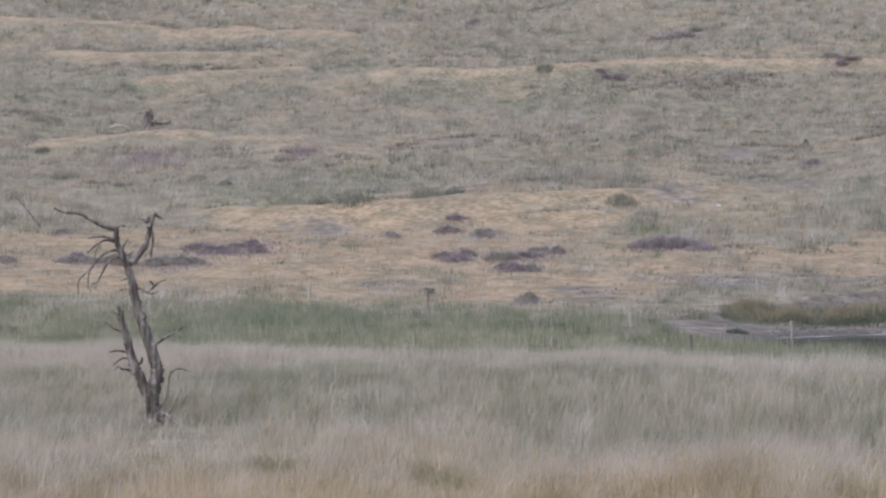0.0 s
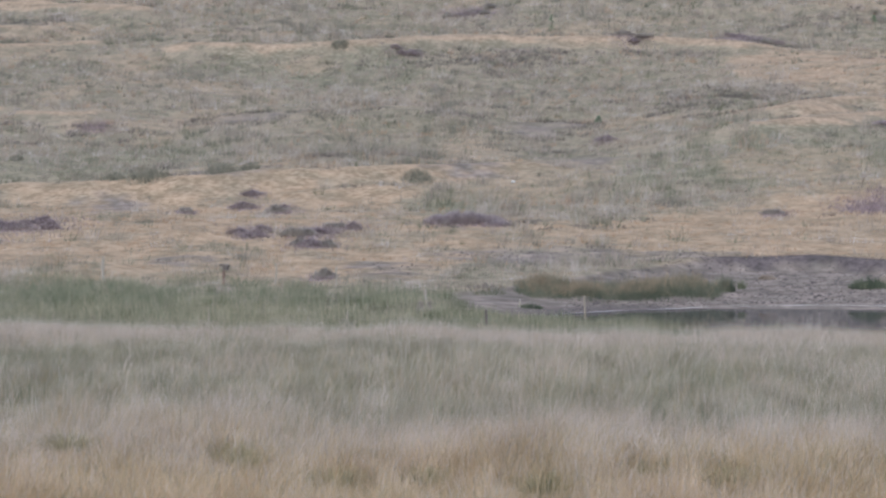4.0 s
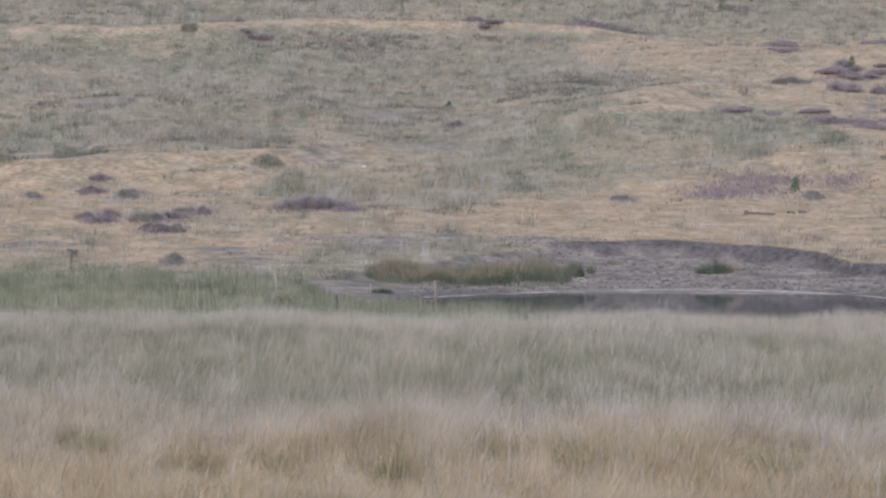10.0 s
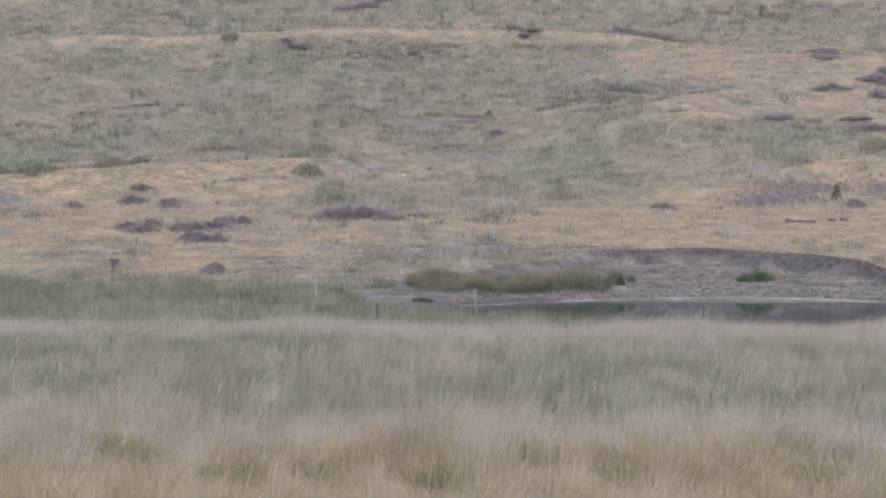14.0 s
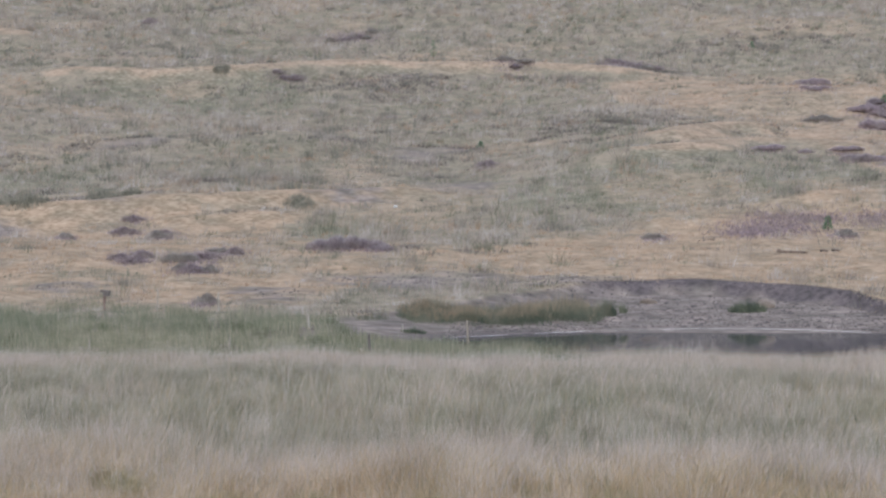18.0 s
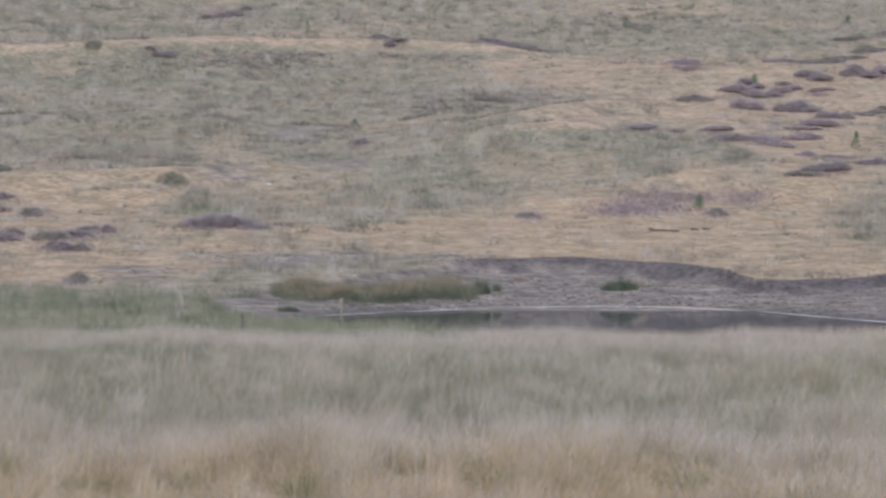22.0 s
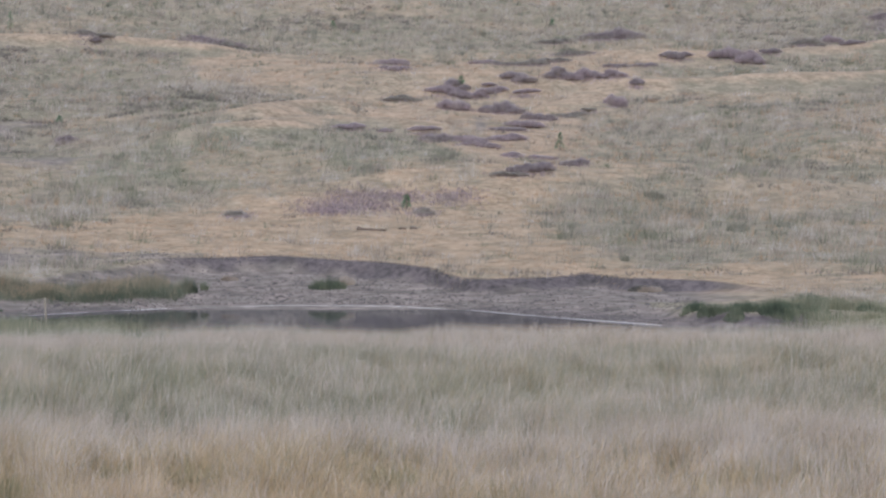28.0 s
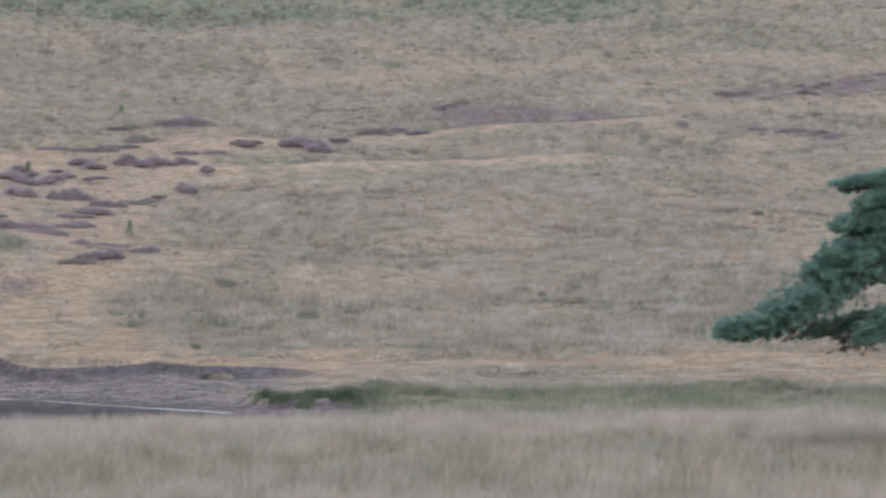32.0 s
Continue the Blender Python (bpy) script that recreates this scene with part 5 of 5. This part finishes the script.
        part("stem", tube("stem", [(-.2, 0, .08), (.05, 0, .1), (.25, 0, .06)], .07, .05, 7, .15, 17), BARK, ob)
    x, y = -34.69, 133.98
    ob = thing("fallen_branch", (x, y, float(land(x, y))), "thin bleached stick lying in the heather", "branch", turn=.25)
    part("stem", tube("stem", [(-.35, 0, .42), (0, 0, .36), (.4, 0, .24)], .04, .02, 6, .1, 18), POSTWOOD, ob)


fallen_wood()


def stones():
    rng = random.Random(12)
    # the first lump is a stand-in for a white feather by the water
    for x, y, r, label in ((-10.7, 83.9, .045, "small white lump standing in for a feather at the pond's edge"), (-22.4, 150.5, .17, "pale grey boulder on the hillside turf"), (34.0, 88.5, .06, "small white stone in short grass")):
        bm = bmesh.new()
        bmesh.ops.create_icosphere(bm, subdivisions=2, radius=r)
        for v in bm.verts:
            v.co *= 1 + rng.uniform(-.15, .15)
            v.co.z *= .7
        me = bpy.data.meshes.new("stone")
        bm.to_mesh(me)
        bm.free()
        me.materials.append(STONE)
        ob = tagged(new("stone", me), label, "stone")
        ob.location = (x, y, max(float(land(x, y)) + r * .3, WATER + r * .3))


stones()


# ---- clumps of rush on the beach and the eastern shore ----
def rush_clump(x, y, rx, ry, h, n, label):
    a, r = RNG.uniform(0, 2 * np.pi, n), np.sqrt(RNG.uniform(0, 1, n))
    px, py = x + rx * r * np.cos(a), y + ry * r * np.sin(a)
    ob = blades("rush_clump", stand(px, py), h * (1 - .6 * r * r) * RNG.uniform(.5, 1.15, n), np.full(n, .035), .6, CLUMP_RUSH, label, "rushes")
    ob["kind"] = ""
    del ob["kind"]
    return tagged(ob, group="rush clumps on the beach")


rush_clump(2.0, 103.0, .95, .6, .72, 700, "bright green rush clump on the sandy beach")
rush_clump(-4.0, 101.6, .2, .2, .68, 120, "small dark upright rush tuft on the beach")
rush_clump(-12.2, 86.9, .55, .4, .32, 240, "low dark rush tuft on the shore")
for cx, cy, size, tall, leaf, label in ((-4.75, 100.2, .5, 1.0, REED, "tall grey-green reed clump ending the reed bed"), (2.9, 104.6, .5, .6, HILL_PALE, "dry straw-coloured grass tuft behind the rushes"),
                                        (-2.9, 106.5, .45, .32, HILL_PALE, "dry yellow grass tuft on the sandy beach"), (16.6, 98.2, .5, .3, BANK_TUFT, "low dark grass tuft under the eroded bank"), 
                                        (17.1, 97.8, .6, .35, HILL_PALE, "dry yellow grass tuft under the eroded bank")):
    tuft = rush_clump(cx, cy, size, size * .7, tall, int(250 + 500 * size), label)
    tuft.data.materials[0] = leaf
CLUMPS = random.Random(19)
for i in range(34):
    cx = 15.6 + 19 * (i / 34) ** 1.2 + CLUMPS.uniform(-.4, .4)
    cy = float(hummock_y(cx)) + CLUMPS.uniform(.15, 2.2) if cx < 20.5 else np.interp(cx, [20, 22, 28, 36], [79.5, 80, 79, 76]) + CLUMPS.uniform(-3.5, 4)
    size = CLUMPS.uniform(.3, .85)
    tall = (.25 + .33 * size) * CLUMPS.uniform(.75, 1.25) * (1 if cx < 21 else .9 if cx < 26 else .6)
    rush_clump(cx, cy, size, size * .8, tall, int(300 + 700 * size * size), ("tall " if tall > .6 else "low ") + "dark green rush clump on the pond's shore").data.materials[0] = CLUMP_RUSH if cx < 19.8 else CLUMPS.choice((CLUMP_RUSH, MARSH_DARK, RUSH))
for i in range(46):
    cx = 19.5 + 20 * (i / 46) + CLUMPS.uniform(-.5, .5)
    cy = CLUMPS.uniform(78.5, 83.5)
    size = CLUMPS.uniform(.5, 1.1)
    tuft = rush_clump(cx, cy, size, size * .8, CLUMPS.uniform(.35, .65), int(250 + 350 * size), "soft olive-green grass clump on the wet eastern shore")
    tuft.data.materials[0] = CLUMPS.choice((GREEN, GREEN, MARSH_DARK, HILL_LUSH))


# ---- the living pine at the eastern end ----
def pine():
    r, a = 45.0, radians(29.9)
    bx, by = r * math.sin(a), r * math.cos(a)
    bz = float(land(bx, by))
    root = thing("pine_tree", (bx, by, bz), "green scots pine with long drooping lower branches", "pine tree", turn=-a)
    part("trunk", tube("trunk", [(0, 0, -.3), (.05, 0, 2), (-.1, 0, 4.5), (.1, 0, 7), (0, 0, 9.5)], .3, .06, 12, .1, 31), BARK, root, "reddish flaking pine trunk")
    rng = np.random.default_rng(33)

    def bough(pts, w, spread, count, seed, drop=.0, withered=0):
        limb = part("bough", tube("bough", pts, w, .015, 7, .1, seed), BARK, root)
        c = spline(pts, 8)
        n = count
        t = rng.uniform(.22, 1, n) ** .8
        k = np.clip((t * (len(c) - 1)).astype(int), 0, len(c) - 1)
        wide = spread * (.55 + .6 * np.sin(np.pi * np.clip(t, 0, .93)))[:, None]
        lump = rng.integers(0, max(6, count // 22), n)
        hearts = np.clip(rng.normal(0, .85, (max(6, count // 22), 3)), -1.3, 1.3)
        off = (hearts[lump] * np.array((.8, .8, .38)) + rng.normal(0, .24, (n, 3)) * np.array((1, 1, .6))) * wide
        at = c[k] + off + np.array((0, 0, .10 - drop))
        out = off * .6 + np.array((-.5, 0, .55)) + rng.normal(0, .2, (n, 3))
        out /= np.linalg.norm(out, axis=1)[:, None]
        part("foliage", needle_tufts("foliage", at, out, .15, 34, seed, .009), NEEDLE, limb, "dense blue-green needle pads")
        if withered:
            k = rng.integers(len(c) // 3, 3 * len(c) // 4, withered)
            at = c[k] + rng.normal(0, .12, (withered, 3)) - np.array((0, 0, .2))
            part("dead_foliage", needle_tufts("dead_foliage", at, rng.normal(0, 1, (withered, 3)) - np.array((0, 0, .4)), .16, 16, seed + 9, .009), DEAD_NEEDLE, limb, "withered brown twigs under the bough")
    return root, bough


PINE, BOUGH = pine()


# ---- big tussocks at the near end of the field ----
def tussock_things():
    rng = np.random.default_rng(77)
    for x, y in TUSSOCK_SPOTS:
        n = 320
        a = rng.uniform(0, 2 * np.pi, n)
        r = .36 * np.sqrt(rng.uniform(0, 1, n))
        way = np.stack([np.cos(a), np.sin(a), 0 * a], 1)
        h = rng.uniform(.3, .72, n)
        out = rng.uniform(.2, 1.25, n)
        root = np.stack([r * np.cos(a), r * np.sin(a), np.full(n, -.03)], 1)
        mid = root + way * (out * h * .4)[:, None] + np.array((0, 0, 1)) * (h * .65)[:, None]
        tip = root + way * (out * h * 1.1)[:, None] + np.array((0, 0, 1)) * (h * (1 - .45 * out))[:, None]
        s = np.stack([-np.sin(a), np.cos(a), 0 * a], 1) * .004
        v = np.stack([root - s, root + s, mid - s, mid + s, tip], 1)
        i = np.arange(n)[:, None] * 5
        f = np.concatenate([i + [0, 1, 3], i + [0, 3, 2], i + [2, 3, 4]], 1).reshape(-1, 3)
        me = bpy.data.meshes.new("grass_tussock")
        me.from_pydata(v.reshape(-1, 3).tolist(), [], f.tolist())
        me.materials.append(TUSSOCK)
        ob = tagged(new("grass_tussock", me), "large arching olive and straw grass tussock in the field", "tussock", "tussocks in the field")
        k = rng.uniform(.6, .85)
        ob.matrix_world = Matrix.LocRotScale(Vector((x, y, float(land(x, y)))), Euler((0, 0, rng.uniform(0, 6))), Vector((k, k, k)))


tussock_things()
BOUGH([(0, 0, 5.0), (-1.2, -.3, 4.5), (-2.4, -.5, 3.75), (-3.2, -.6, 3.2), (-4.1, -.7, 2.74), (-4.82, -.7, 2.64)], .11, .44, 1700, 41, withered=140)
BOUGH([(0, 0, 4.7), (-1.0, .3, 4.4), (-1.9, .6, 4.0), (-2.6, .7, 3.7)], .08, .5, 1292, 42)
BOUGH([(0, 0, 5.7), (-1.3, -.2, 5.05), (-2.4, -.3, 4.8)], .08, .4, 952, 43)
BOUGH([(0, 0, 6.4), (-1.4, -.1, 5.85), (-2.5, -.2, 5.7)], .07, .3, 640, 44)
BOUGH([(0, 0, 5.3), (-1.2, -.2, 4.75), (-2.2, -.4, 4.3), (-2.95, -.5, 3.75)], .07, .42, 1200, 52)
BOUGH([(0, 0, 6.0), (-1.2, -.2, 5.5), (-2.0, -.3, 5.2)], .06, .34, 700, 53)
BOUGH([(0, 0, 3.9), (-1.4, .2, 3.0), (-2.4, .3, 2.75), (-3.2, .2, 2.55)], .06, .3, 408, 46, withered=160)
BOUGH([(0, 0, 3.6), (-1.2, -.4, 2.75), (-1.7, -.5, 2.55), (-2.1, -.5, 2.42)], .05, .27, 340, 47)
BOUGH([(0, 0, 5.2), (1.4, .3, 4.7), (2.8, .4, 4.2)], .09, .5, 680, 48)
BOUGH([(0, 0, 6.4), (.6, 1.2, 6.0), (1.0, 2.2, 5.8)], .08, .5, 595, 49)
BOUGH([(0, 0, 7.3), (1.0, -.6, 7.2), (1.7, -1.0, 7.3)], .07, .45, 510, 50)
BOUGH([(0, 0, 8.3), (.5, .3, 8.9), (.8, .4, 9.5)], .06, .4, 680, 51)


def dead_twigs():
    """Bare twigs under the lowest boughs."""
    rng = random.Random(61)
    for i in range(14):
        x = rng.uniform(-4.3, -1.6)
        z = 2.75 + .35 * (x + 4.3) * .4
        q = [(x, -.4, z), (x - rng.uniform(.05, .3), -.4, z - rng.uniform(.1, .25)), (x - rng.uniform(.2, .5), -.45, z - rng.uniform(.25, .5))]
        part("twig", tube("twig", q, .016, .006, 5, .1, i), BARK, PINE)


dead_twigs()
